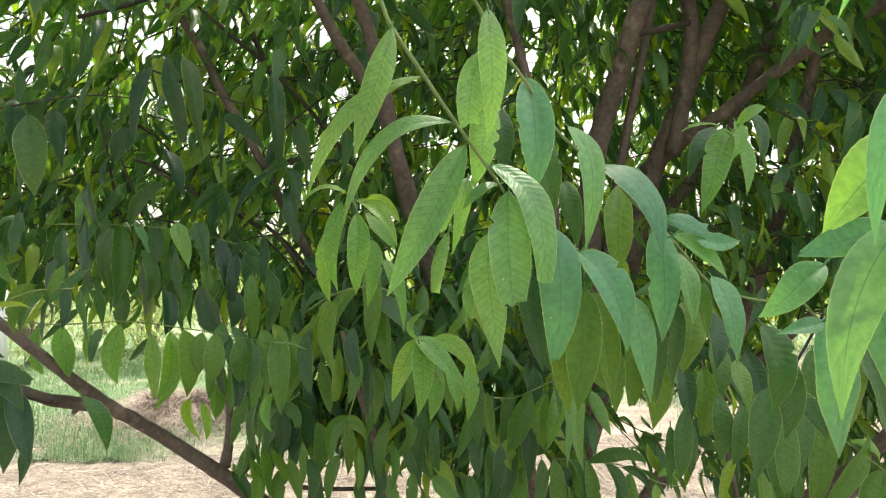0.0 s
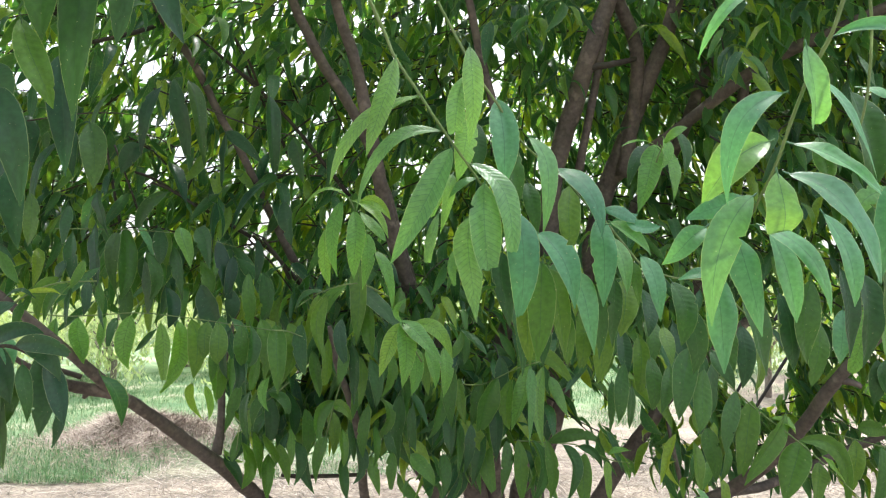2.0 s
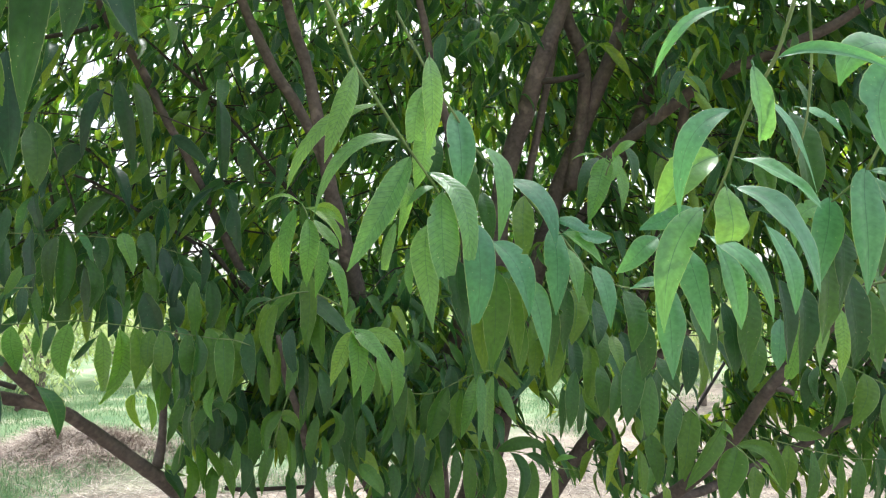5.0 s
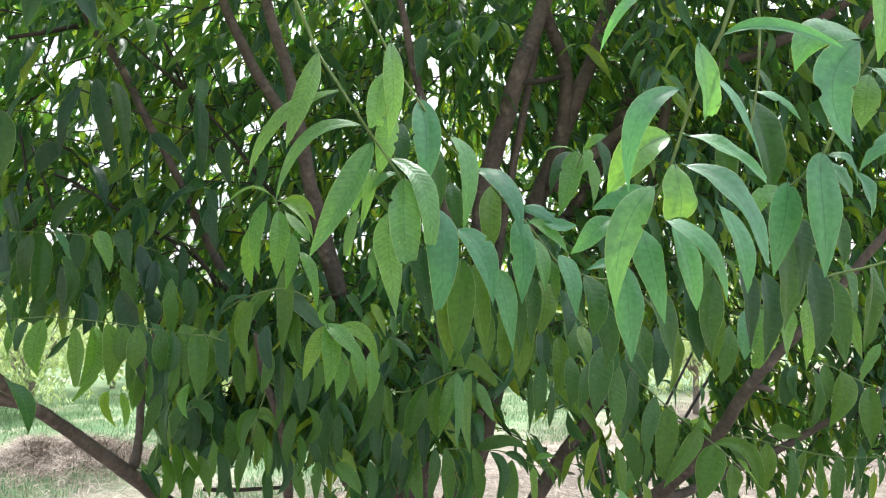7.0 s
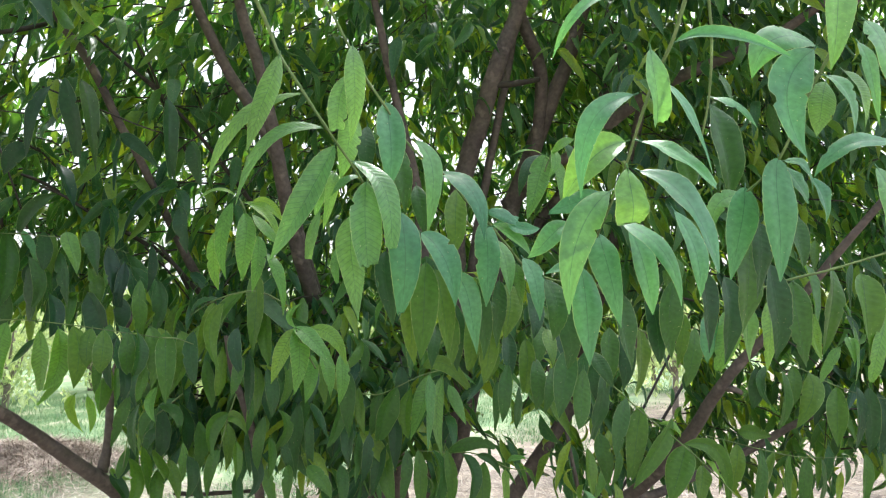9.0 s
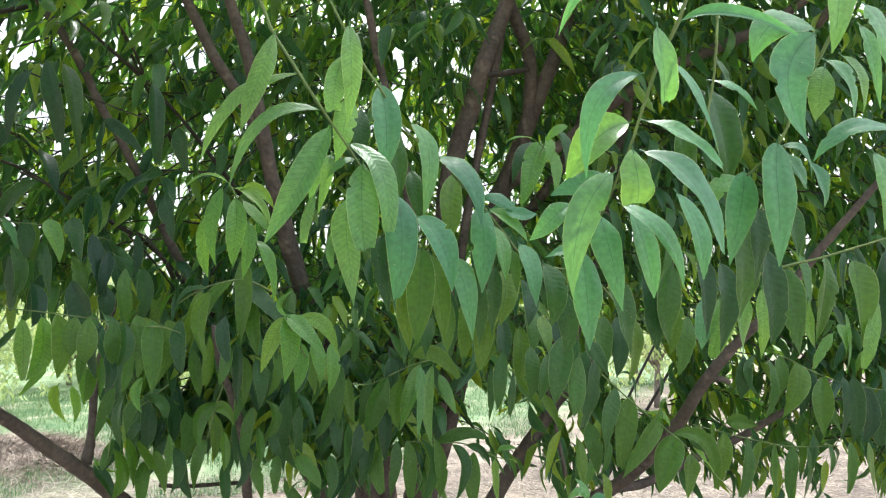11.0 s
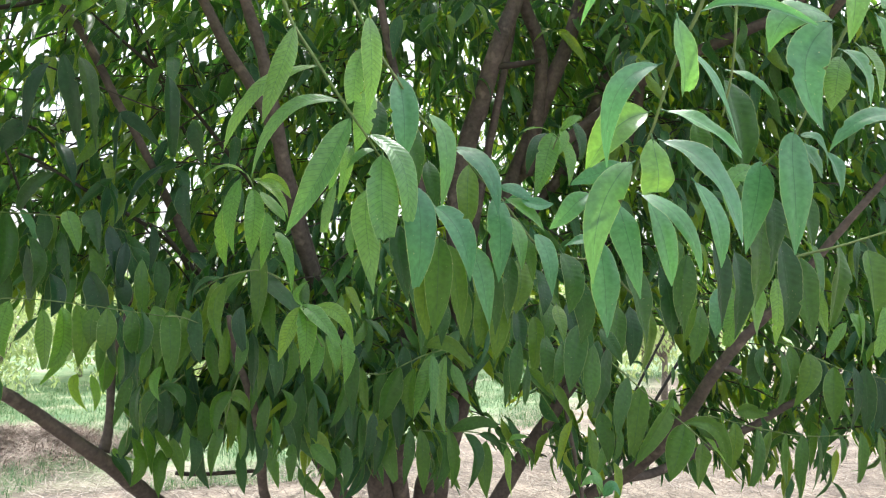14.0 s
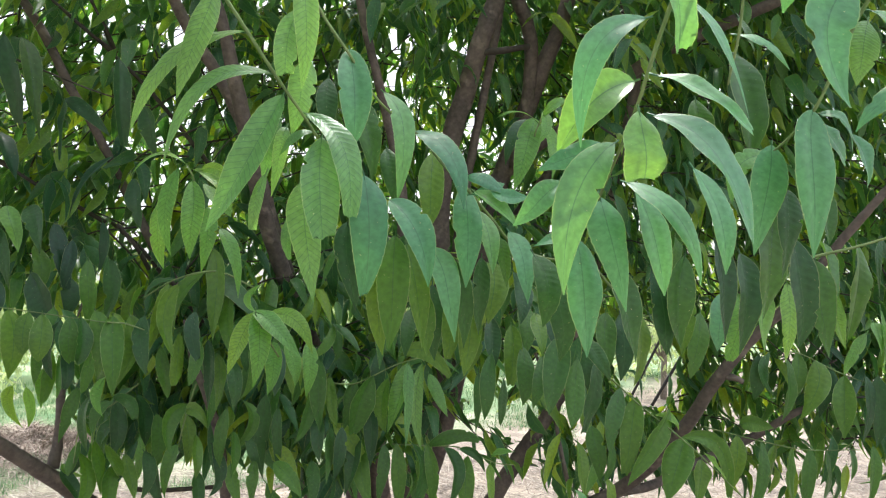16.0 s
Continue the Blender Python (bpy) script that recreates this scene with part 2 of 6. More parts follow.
def tube(path, radii, sides, rough=0.0, rnd=None):
    """Vertices and faces of a tube along the path, closed at its ends."""
    verts, faces = [], []
    n = len(path)
    for i in range(n):
        d = Vector(path[min(i + 1, n - 1)] - path[max(i - 1, 0)]).normalized()
        u = d.cross(Vector((0.31, 0.93, 0.2))).normalized()
        v = d.cross(u)
        for k in range(sides):
            a = 2 * math.pi * k / sides
            r = float(radii[i]) * (1 + (rnd.uniform(-rough, rough) if rnd else 0))
            verts.append(Vector(path[i]) + r * (math.cos(a) * u + math.sin(a) * v))
    for i in range(n - 1):
        for k in range(sides):
            q = (k + 1) % sides
            faces.append((i * sides + k, i * sides + q, (i + 1) * sides + q, (i + 1) * sides + k))
    faces.append(tuple(range(sides - 1, -1, -1)))
    faces.append(tuple(range((n - 1) * sides, n * sides)))
    return verts, faces


def blade(rows, half, bend, fold, wave, seed, point=1.8):
    """A lance-shaped leaf from (0, 0, 0) to (0, 1, 0), about one wide, drawn out to a point; its upper face looks along z."""
    rnd = random.Random(seed)
    verts, uvs, faces = [], [], []
    lean, hook = rnd.uniform(-0.2, 0.2), rnd.uniform(-0.45, 0.45)
    ph, fat = rnd.uniform(0, 6.28), 0.47 + rnd.uniform(-0.03, 0.05)
    for i in range(rows + 1):
        v = i / rows
        w = max(0.012, fat * (1 - (1 - min(v / 0.36, 1.0)) ** 2) ** 0.75 * (1 - max(0.0, (v - 0.36) / 0.64) ** point))
        for j in range(-half, half + 1):
            s = j / half
            x = s * w + lean * math.sin(math.pi * v) * 0.6 + hook * max(0.0, v - 0.55) ** 2 * 2
            z = 3.1 * bend * v ** 0.6 * (1 - v) + 0.27 * w * abs(s) * (fold + wave * math.sin(11 * v + ph + (1.7 if s > 0 else 0)))
            verts.append((x, v, z))
            uvs.append((0.5 + 0.5 * s, v))
    k = 2 * half + 1
    for i in range(rows):
        for j in range(2 * half):
            a = i * k + j
            faces.append((a, a + 1, a + k + 1, a + k))
    # the stalk
    b = len(verts)
    for y, z, r in ((-0.09, 0.01, 0.035), (0.03, 0.002, 0.03)):
        for x, zz in ((-r, z), (r, z), (0, z - 0.02)):
            verts.append((x, y, zz))
            uvs.append((0.5, 0.5))
    for i in range(3):
        q = (i + 1) % 3
        faces.append((b + i, b + q, b + 3 + q, b + 3 + i))
    return verts, uvs, faces


def leaf_along(base, mid, tip, width, roll, cut, mat, rnd, toward=(0.1, -1.0, 0.6)):
    """A leaf whose midrib runs from base over mid to tip; its upper face looks towards the path, turned by roll degrees; cut is the share of the tip that is torn off."""
    b, m, t = Vector(base), Vector(mid), Vector(tip)
    c = 2 * m - (b + t) / 2
    rows, half = 28, 3
    k = 2 * half + 1
    fold, curl, twist = rnd.uniform(0.15, 0.6), rnd.uniform(0.0, 0.4), rnd.uniform(-28, 28)
    ph, wave, sweep = rnd.uniform(0, 6.28), rnd.uniform(0.03, 0.11), rnd.uniform(-0.05, 0.05)
    wide, slim = rnd.uniform(0.3, 0.46), rnd.uniform(1.6, 2.2)
    bites = [(rnd.choice((-1, 1)), rnd.uniform(0.25, 0.9), rnd.uniform(0.018, 0.03), rnd.uniform(0.1, 0.35)) for _ in range(rnd.choice((0, 0, 0, 1, 1, 2)))]
    ragged = [rnd.uniform(0.0, 1.0) for _ in range(k)]
    verts, uvs, faces = [], [], []
    for i in range(rows + 1):
        v = i / rows
        spine = b * (1 - v) ** 2 + 2 * c * v * (1 - v) + t * v * v
        d = ((c - b) * (1 - v) + (t - c) * v).normalized()
        up = Vector(toward)
        up = (up - up.dot(d) * d).normalized()
        up = Matrix.Rotation(radians(roll + twist * (v - 0.4)), 3, d) @ up
        side = d.cross(up)
        q = v * (1 - cut)
        w = 0.5 * width * (1 - (1 - min(q / wide, 1.0)) ** 2) ** 0.75 * (1 - max(0.0, (q - wide) / (1 - wide)) ** slim)
        w = max(w, 0.02 * width)
        spine = spine + side * (sweep * width * math.sin(6.28 * v))
        for j in range(-half, half + 1):
            s = j / half
            ww = w
            for bs, bv, br, deep in bites:
                if bs * s > 0 and abs(v - bv) < br:
                    ww *= 1 - deep * abs(s)
            if abs(s) == 1 and 0 < i < rows:
                ww *= 1.012 if i % 2 else 0.985
            lift = ww * (fold * abs(s) - curl * s * s + wave * s * s * math.sin(13 * v + ph + (1.9 if s > 0 else 0)))
            p = spine + side * (s * ww) + up * lift
            if cut and i == rows:
                p = p - d * (width * 0.16 * ragged[j + half])
            verts.append(p - b)
            uvs.append((0.5 + 0.5 * s, q))
    for i in range(rows):
        for j in range(2 * half):
            a = i * k + j
            faces.append((a, a + 1, a + k + 1, a + k))
    # the stalk
    n0, d = len(verts), ((c - b) * 0.9 + Vector((0, 0, -0.1)) * (c - b).length).normalized()
    u1 = d.cross(Vector((0.3, 0.9, 0.2))).normalized()
    u2 = d.cross(u1)
    for along, r in ((-0.006, 0.0011), (0.006, 0.0008)):
        for a in (0.0, 2.1, 4.2):
            verts.append(d * along + u1 * (r * math.cos(a)) + u2 * (r * math.sin(a)))
            uvs.append((0.5, 0.5))
    for a in range(3):
        q = (a + 1) % 3
        faces.append((n0 + a, n0 + q, n0 + 3 + q, n0 + 3 + a))
    return mesh_of("leaf", verts, faces, mat, uvs)


HERO = (leaf_outer_lit, leaf_young, leaf_old_shaded, leaf_deep_shade, leaf_tender)
leaf_rnd = random.Random(3)


def leaf_pose(base, tip, width, roll, toward=(0.1, -1.0, 0.6)):
    """The pose of a unit blade from base to tip, turned about its length by roll degrees."""
    b, t = Vector(base), Vector(tip)
    y = t - b
    length = y.length
    y.normalize()
    z = Vector(toward)
    z = (z - z.dot(y) * y).normalized()
    x = y.cross(z)
    m = Matrix((x, y, z)).transposed().to_4x4()
    return Matrix.Translation(b) @ m @ pose(0, 0, 0, 0, roll, 0) @ Matrix.Diagonal((width, length, length, 1))


# ---- the tree ----
BASE = (0.42, 2.14)
tree = tagged(new("fruit_tree"), "leafy multi-stemmed orchard tree with long drooping green leaves", "tree")
tree.location = (*BASE, 0)
bpy.context.view_layer.update()
limb_rnd = random.Random(11)


def limb(points, kind):
    path = smooth_path(points, 6)
    xyz, r = path[:, :3].copy(), path[:, 3]
    for i in range(1, len(xyz) - 1):
        xyz[i] += [limb_rnd.gauss(0, 0.035) * r[i] for _ in range(3)]
    v, f = tube(xyz, r * np.array([1 + limb_rnd.uniform(-0.02, 0.03) for _ in r]), 14, 0.025, limb_rnd)
    name = "trunk" if kind == "trunk_low" else "branch" if "branch" in kind or "shoot" in kind or "twig" in kind else "limb"
    under(new(name, mesh_of(name, v, f, twig_brown if kind in ("thin branch", "twig") else bark)), tree)


limb([(1.070, 1.343, 1.312, 0.0091), (1.084, 1.320, 1.310, 0.0078), (1.098, 1.307, 1.301, 0.0060)], 'broken branch')
limb([(-0.679, 1.272, 1.335, 0.0071), (-0.685, 1.263, 1.319, 0.0061), (-0.688, 1.258, 1.312, 0.0035)], 'broken branch')
limb([(-0.972, 1.094, 1.692, 0.0063), (-0.888, 1.135, 1.611, 0.0076), (-0.802, 1.176, 1.518, 0.0095), (-0.687, 1.218, 1.402, 0.0109), (-0.637, 1.301, 1.317, 0.0133), (-0.600, 1.352, 1.272, 0.0137), (-0.554, 1.424, 1.207, 0.0150), (-0.501, 1.485, 1.141, 0.0162), (-0.443, 1.547, 1.069, 0.0189), (-0.380, 1.650, 0.966, 0.0214), (-0.206, 1.949, 0.693, 0.0300), (-0.047, 2.258, 0.428, 0.0438)], 'low side limb')
limb([(-0.632, 1.301, 1.314, 0.0146), (-0.693, 1.262, 1.334, 0.0132), (-0.713, 1.202, 1.355, 0.0107), (-0.752, 1.141, 1.400, 0.0056), (-0.764, 1.079, 1.438, 0.0036)], 'side branch')
limb([(-0.476, 1.526, 1.124, 0.0143), (-0.467, 1.532, 1.191, 0.0102), (-0.466, 1.536, 1.292, 0.0090), (-0.463, 1.552, 1.363, 0.0073), (-0.434, 1.583, 1.510, 0.0050)], 'upright shoot')
limb([(-0.176, 1.367, 1.455, 0.0053), (-0.161, 1.401, 1.362, 0.0076), (-0.122, 1.422, 1.243, 0.0093), (-0.105, 1.478, 1.122, 0.0107), (-0.094, 1.558, 0.977, 0.0130), (-0.012, 1.847, 0.708, 0.0205), (0.321, 2.207, 0.430, 0.0361)], 'slim stem')
limb([(-0.194, 1.357, 2.359, 0.0110), (-0.158, 1.421, 2.225, 0.0136), (-0.122, 1.441, 2.122, 0.0150), (-0.082, 1.487, 1.937, 0.0177), (-0.039, 1.575, 1.732, 0.0197), (0.016, 1.678, 1.555, 0.0221), (0.113, 1.830, 1.303, 0.0281), (0.215, 1.984, 0.996, 0.0346), (0.319, 2.199, 0.550, 0.0493)], 'stem')
limb([(-0.328, 1.505, 2.395, 0.0106), (-0.273, 1.544, 2.269, 0.0133), (-0.210, 1.560, 2.144, 0.0146), (-0.146, 1.574, 2.047, 0.0148), (-0.084, 1.591, 1.916, 0.0137), (-0.038, 1.632, 1.786, 0.0140), (-0.001, 1.695, 1.652, 0.0158), (0.098, 1.882, 1.333, 0.0201)], 'stem')
limb([(0.146, 1.535, 2.463, 0.0089), (0.189, 1.567, 2.322, 0.0109), (0.216, 1.590, 2.204, 0.0117), (0.244, 1.592, 2.093, 0.0117), (0.316, 1.648, 1.816, 0.0160), (0.333, 1.717, 1.525, 0.0205), (0.296, 1.841, 1.333, 0.0244), (0.293, 2.014, 1.059, 0.0293), (0.366, 2.243, 0.510, 0.0470)], 'stem')
limb([(0.647, 1.525, 2.580, 0.0174), (0.594, 1.602, 2.374, 0.0233), (0.542, 1.623, 2.224, 0.0260), (0.501, 1.695, 2.054, 0.0281), (0.455, 1.771, 1.841, 0.0302), (0.466, 1.839, 1.580, 0.0294), (0.491, 1.903, 1.326, 0.0286), (0.446, 2.036, 1.030, 0.0315), (0.414, 2.141, 0.796, 0.0375), (0.422, 2.231, 0.510, 0.0503)], 'stem')
limb([(0.639, 1.684, 2.523, 0.0072), (0.613, 1.705, 2.313, 0.0108), (0.572, 1.729, 2.085, 0.0122), (0.545, 1.768, 1.914, 0.0131), (0.517, 1.820, 1.688, 0.0147), (0.497, 1.894, 1.435, 0.0166)], 'stem')
limb([(0.593, 1.597, 2.441, 0.0137), (0.643, 1.644, 2.362, 0.0182), (0.703, 1.690, 2.252, 0.0201), (0.714, 1.751, 2.081, 0.0206), (0.697, 1.819, 1.893, 0.0226)], 'stem')
limb([(0.536, 1.628, 2.178, 0.0096), (0.596, 1.615, 2.183, 0.0096), (0.683, 1.646, 2.212, 0.0070)], 'twig')
limb([(0.854, 1.640, 2.523, 0.0173), (0.796, 1.688, 2.303, 0.0218), (0.743, 1.740, 2.153, 0.0265), (0.705, 1.810, 2.003, 0.0286), (0.659, 1.882, 1.846, 0.0293), (0.611, 1.962, 1.586, 0.0315), (0.575, 2.040, 1.314, 0.0322), (0.520, 2.123, 1.030, 0.0345), (0.470, 2.191, 0.798, 0.0384), (0.447, 2.228, 0.490, 0.0486)], 'stem')
limb([(0.640, 1.885, 1.856, 0.0231), (0.732, 1.809, 1.939, 0.0181), (0.821, 1.704, 2.010, 0.0174), (0.997, 1.533, 2.158, 0.0178), (1.163, 1.392, 2.226, 0.0156), (1.263, 1.327, 2.269, 0.0140), (1.350, 1.243, 2.332, 0.0099)], 'rising branch')
limb([(1.021, 1.648, 2.182, 0.0132), (1.002, 1.681, 2.013, 0.0171), (0.980, 1.724, 1.841, 0.0187), (0.964, 1.766, 1.706, 0.0191), (0.935, 1.859, 1.500, 0.0200), (0.940, 2.114, 1.156, 0.0241)], 'dark branch')
limb([(1.086, 1.794, 2.543, 0.0157), (1.014, 1.824, 2.333, 0.0189), (0.951, 1.851, 2.141, 0.0205), (0.877, 1.901, 1.954, 0.0191), (0.700, 1.986, 1.705, 0.0177)], 'dark branch')
limb([(1.306, 0.928, 1.856, 0.0059), (1.264, 0.994, 1.771, 0.0075), (1.221, 1.060, 1.680, 0.0088), (1.190, 1.124, 1.600, 0.0098), (1.148, 1.201, 1.493, 0.0105), (1.103, 1.278, 1.407, 0.0125), (1.062, 1.355, 1.307, 0.0153), (1.035, 1.518, 1.124, 0.0174), (0.978, 1.705, 0.954, 0.0198), (0.839, 1.920, 0.788, 0.0234), (0.547, 2.207, 0.490, 0.0310)], 'right limb')
limb([(1.627, 1.568, 1.272, 0.0058), (1.560, 1.608, 1.199, 0.0088), (1.491, 1.656, 1.147, 0.0107), (1.419, 1.728, 1.074, 0.0121), (1.270, 1.785, 0.991, 0.0135), (1.085, 1.745, 0.942, 0.0141), (0.954, 1.733, 0.928, 0.0150), (0.875, 1.837, 0.841, 0.0168)], 'dark side branch')
limb([(1.170, 1.959, 1.430, 0.0159), (1.025, 1.999, 1.290, 0.0185), (0.922, 2.039, 1.168, 0.0212), (0.864, 2.069, 1.070, 0.0240), (0.787, 2.114, 0.941, 0.0269), (0.686, 2.170, 0.752, 0.0298), (0.558, 2.256, 0.490, 0.0372)], 'low limb')
limb([(0.672, 1.605, 1.378, 0.0036), (0.704, 1.558, 1.239, 0.0047), (0.724, 1.542, 1.116, 0.0054), (0.754, 1.546, 0.975, 0.0058), (0.783, 1.572, 0.811, 0.0047)], 'hanging twig')
limb([(-0.679, 1.582, 2.338, 0.0082), (-0.640, 1.600, 2.260, 0.0101), (-0.585, 1.594, 2.188, 0.0107), (-0.537, 1.601, 2.102, 0.0108), (-0.492, 1.608, 2.005, 0.0102), (-0.456, 1.626, 1.944, 0.0104), (-0.381, 1.694, 1.769, 0.0114), (-0.290, 1.761, 1.572, 0.0131), (-0.155, 1.883, 1.337, 0.0168), (0.055, 2.072, 0.947, 0.0231), (0.260, 2.208, 0.590, 0.0329)], 'upper branch')
limb([(0.416, 2.231, 0.530, 0.0922), (0.425, 2.244, 0.326, 0.1006), (0.428, 2.261, 0.081, 0.1090)], 'trunk_low')
limb([(-0.720, 1.605, 1.861, 0.0035), (-0.683, 1.649, 1.847, 0.0042), (-0.584, 1.684, 1.784, 0.0049), (-0.432, 1.710, 1.692, 0.0057)], 'thin branch')
limb([(-0.576, 1.649, 2.257, 0.0031), (-0.454, 1.682, 2.154, 0.0044), (-0.321, 1.694, 2.024, 0.0051), (-0.155, 1.746, 1.816, 0.0067)], 'thin branch')
limb([(-0.491, 1.732, 2.283, 0.0033), (-0.436, 1.750, 2.150, 0.0039), (-0.332, 1.775, 1.930, 0.0053)], 'thin branch')
limb([(-0.459, 1.869, 1.708, 0.0055), (-0.381, 1.837, 1.640, 0.0061), (-0.302, 1.795, 1.556, 0.0067)], 'thin branch')
limb([(-0.328, 1.633, 1.041, 0.0060), (-0.264, 1.620, 1.038, 0.0054), (-0.107, 1.586, 1.048, 0.0048)], 'thin branch')
limb([(-0.807, 1.612, 1.969, 0.0030), (-0.786, 1.619, 1.842, 0.0036), (-0.765, 1.627, 1.721, 0.0036)], 'twig')
limb([(-0.755, 1.556, 1.923, 0.0023), (-0.713, 1.581, 1.786, 0.0029), (-0.699, 1.605, 1.720, 0.0036)], 'twig')
limb([(-0.655, 1.548, 1.824, 0.0029), (-0.604, 1.561, 1.802, 0.0035), (-0.552, 1.596, 1.766, 0.0042)], 'twig')
limb([(-0.535, 1.594, 2.215, 0.0031), (-0.459, 1.627, 2.152, 0.0044), (-0.405, 1.662, 2.120, 0.0051)], 'twig')
limb([(-0.459, 1.600, 2.234, 0.0025), (-0.423, 1.619, 2.170, 0.0031), (-0.407, 1.662, 2.120, 0.0039)], 'twig')
limb([(-0.770, 1.436, 2.154, 0.0049), (-0.693, 1.480, 2.194, 0.0057), (-0.662, 1.552, 2.241, 0.0060)], 'twig')
limb([(-0.381, 1.615, 1.682, 0.0037), (-0.338, 1.633, 1.623, 0.0050), (-0.312, 1.675, 1.563, 0.0057)], 'twig')

# boughs above the view, added to carry the shading foliage over the path
limb([(-0.36, 1.38, 2.38, 0.013), (-0.62, 0.95, 2.68, 0.011), (-0.95, 0.4, 2.78, 0.009), (-1.2, -0.4, 2.7, 0.005)], "branch")
limb([(-0.62, 0.95, 2.68, 0.009), (-1.1, 1.0, 2.75, 0.008), (-1.7, 0.7, 2.6, 0.005)], "branch")
limb([(0.71, 1.55, 2.66, 0.018), (0.55, 1.2, 2.8, 0.013), (0.4, 0.9, 2.75, 0.006)], "branch")
limb([(1.35, 1.25, 2.24, 0.012), (1.5, 1.05, 2.5, 0.01), (1.6, 0.85, 2.6, 0.005)], "branch")

twig_now = None
EXTRA = []


def twig(points, radius, mat):
    global twig_now
    path = smooth_path(points, 5)
    n = len(path)
    v, f = tube(path, [radius * (1.15 - 0.5 * i / n) for i in range(n)], 7, 0.08, leaf_rnd)
    twig_now = under(new("twig", mesh_of("twig", v, f, mat)), tree)


def hang_leaf(base, mid, tip, width, roll, cut, leaf_kind):
    ob = under(new("leaf", leaf_along(base, mid, tip, width, roll, cut, HERO[leaf_kind], leaf_rnd)), twig_now)
    ob.matrix_basis = Matrix.Translation(base)


def leaves_behind(b, t, width):
    """Now and then one more leaf that hangs behind a leaf."""
    for _ in range(leaf_rnd.choice((0, 0, 1))):
        d = Vector((leaf_rnd.uniform(-0.04, 0.04), leaf_rnd.uniform(0.04, 0.2), leaf_rnd.uniform(-0.05, 0.03)))
        EXTRA.append((leaf_pose(b + d, t + d + Vector((leaf_rnd.gauss(0, 0.035), leaf_rnd.gauss(0, 0.03), 0)), min(width, 0.034) * leaf_rnd.uniform(0.75, 1.0), leaf_rnd.uniform(-55, 55)), leaf_rnd.randrange(4)))


def shoot(points, radius, leaf_kind, leaves):
    """A twig with its leaves: base, middle and tip of the midrib, width in metres, turn in degrees, share torn off. With no points the leaves join the last twig."""
    if points:
        twig(points, radius, twig_brown if leaf_kind == 3 else twig_green)
    for row in leaves:
        hang_leaf(row[:3], row[3:6], row[6:9], row[9], row[10], row[11], leaf_kind)
        if leaf_kind in (2, 3) and row[1] > 0.6 and row[2] < 1.62:
            leaves_behind(Vector(row[:3]), Vector(row[6:9]), row[9])


def sprig(points, radius, leaf_kind, leaves, green=False):
    """A twig along the points with its leaves: base, tip, width in metres, arch, turn in degrees. With no points the leaves join the last twig."""
    if points:
        twig(points, radius, twig_brown if leaf_kind in (2, 3) and not green else twig_green)
    for bx, by, bz, tx, ty, tz, width, bend, roll in leaves:
        b, t = Vector((bx, by, bz)), Vector((tx, ty, tz))
        length = (t - b).length
        side = 1 if tx >= bx else -1
        mid = (b + t) / 2 + length * Vector((0.3 * bend * side + leaf_rnd.gauss(0, 0.02), -0.1 - 0.4 * bend, 0.06 + 0.2 * bend))
        hang_leaf(b, mid, t, width * leaf_rnd.uniform(0.72, 0.9), roll + leaf_rnd.gauss(0, 10), 0.12 if leaf_rnd.random() < 0.12 else 0.0, leaf_kind)
        if leaf_kind in (2, 3) and tz < bz - 0.05 and by > 0.85 and bz < 1.62:
            leaves_behind(b, t, width)


# long light-green shoot hanging in front
shoot([(-0.070, 0.554, 1.938), (-0.048, 0.555, 1.890), (-0.032, 0.555, 1.855), (-0.021, 0.550, 1.826), (0.004, 0.544, 1.786), (0.028, 0.544, 1.749), (0.049, 0.543, 1.718), (0.066, 0.542, 1.694), (0.083, 0.541, 1.668)], 0.0021, 1, [
    (-0.020, 0.546, 1.823, -0.036, 0.535, 1.763, -0.055, 0.542, 1.702, 0.026, 3, 0),
    (0.009, 0.549, 1.778, -0.058, 0.543, 1.746, -0.099, 0.553, 1.670, 0.021, 7, 0),
    (0.035, 0.544, 1.734, -0.029, 0.538, 1.716, -0.067, 0.550, 1.638, 0.020, 7, 0),
    (0.047, 0.543, 1.713, 0.014, 0.542, 1.646, -0.027, 0.559, 1.574, 0.034, 4, 0),
    (0.066, 0.509, 1.826, 0.069, 0.505, 1.777, 0.065, 0.520, 1.711, 0.025, -2, 0),
    (0.062, 0.523, 1.795, 0.051, 0.515, 1.757, 0.049, 0.521, 1.725, 0.024, 7, 0.25),
    (0.073, 0.555, 1.754, 0.064, 0.552, 1.716, 0.055, 0.566, 1.676, 0.029, -8, 0),
    (0.069, 0.541, 1.694, 0.107, 0.515, 1.653, 0.113, 0.513, 1.584, 0.030, -4, 0.12),
])
shoot([], 0.0021, 1, [
    (0.086, 0.540, 1.670, 0.084, 0.527, 1.617, 0.088, 0.529, 1.564, 0.039, 1, 0.22),
    (0.031, 0.553, 1.634, 0.022, 0.549, 1.605, 0.018, 0.561, 1.576, 0.013, 10, 0.3),
    (0.078, 0.551, 1.678, 0.059, 0.547, 1.671, 0.044, 0.559, 1.654, 0.012, 10, 0),
    (0.050, 0.566, 1.685, 0.044, 0.561, 1.659, 0.035, 0.575, 1.613, 0.016, -12, 0),
    (0.058, 0.593, 1.598, 0.051, 0.588, 1.574, 0.055, 0.598, 1.548, 0.012, 7, 0.1),
    (0.073, 0.576, 1.634, 0.071, 0.569, 1.573, 0.080, 0.577, 1.502, 0.037, 1, 0),
    (0.043, 0.586, 1.696, 0.031, 0.583, 1.666, 0.026, 0.595, 1.635, 0.020, -10, 0.1),
])
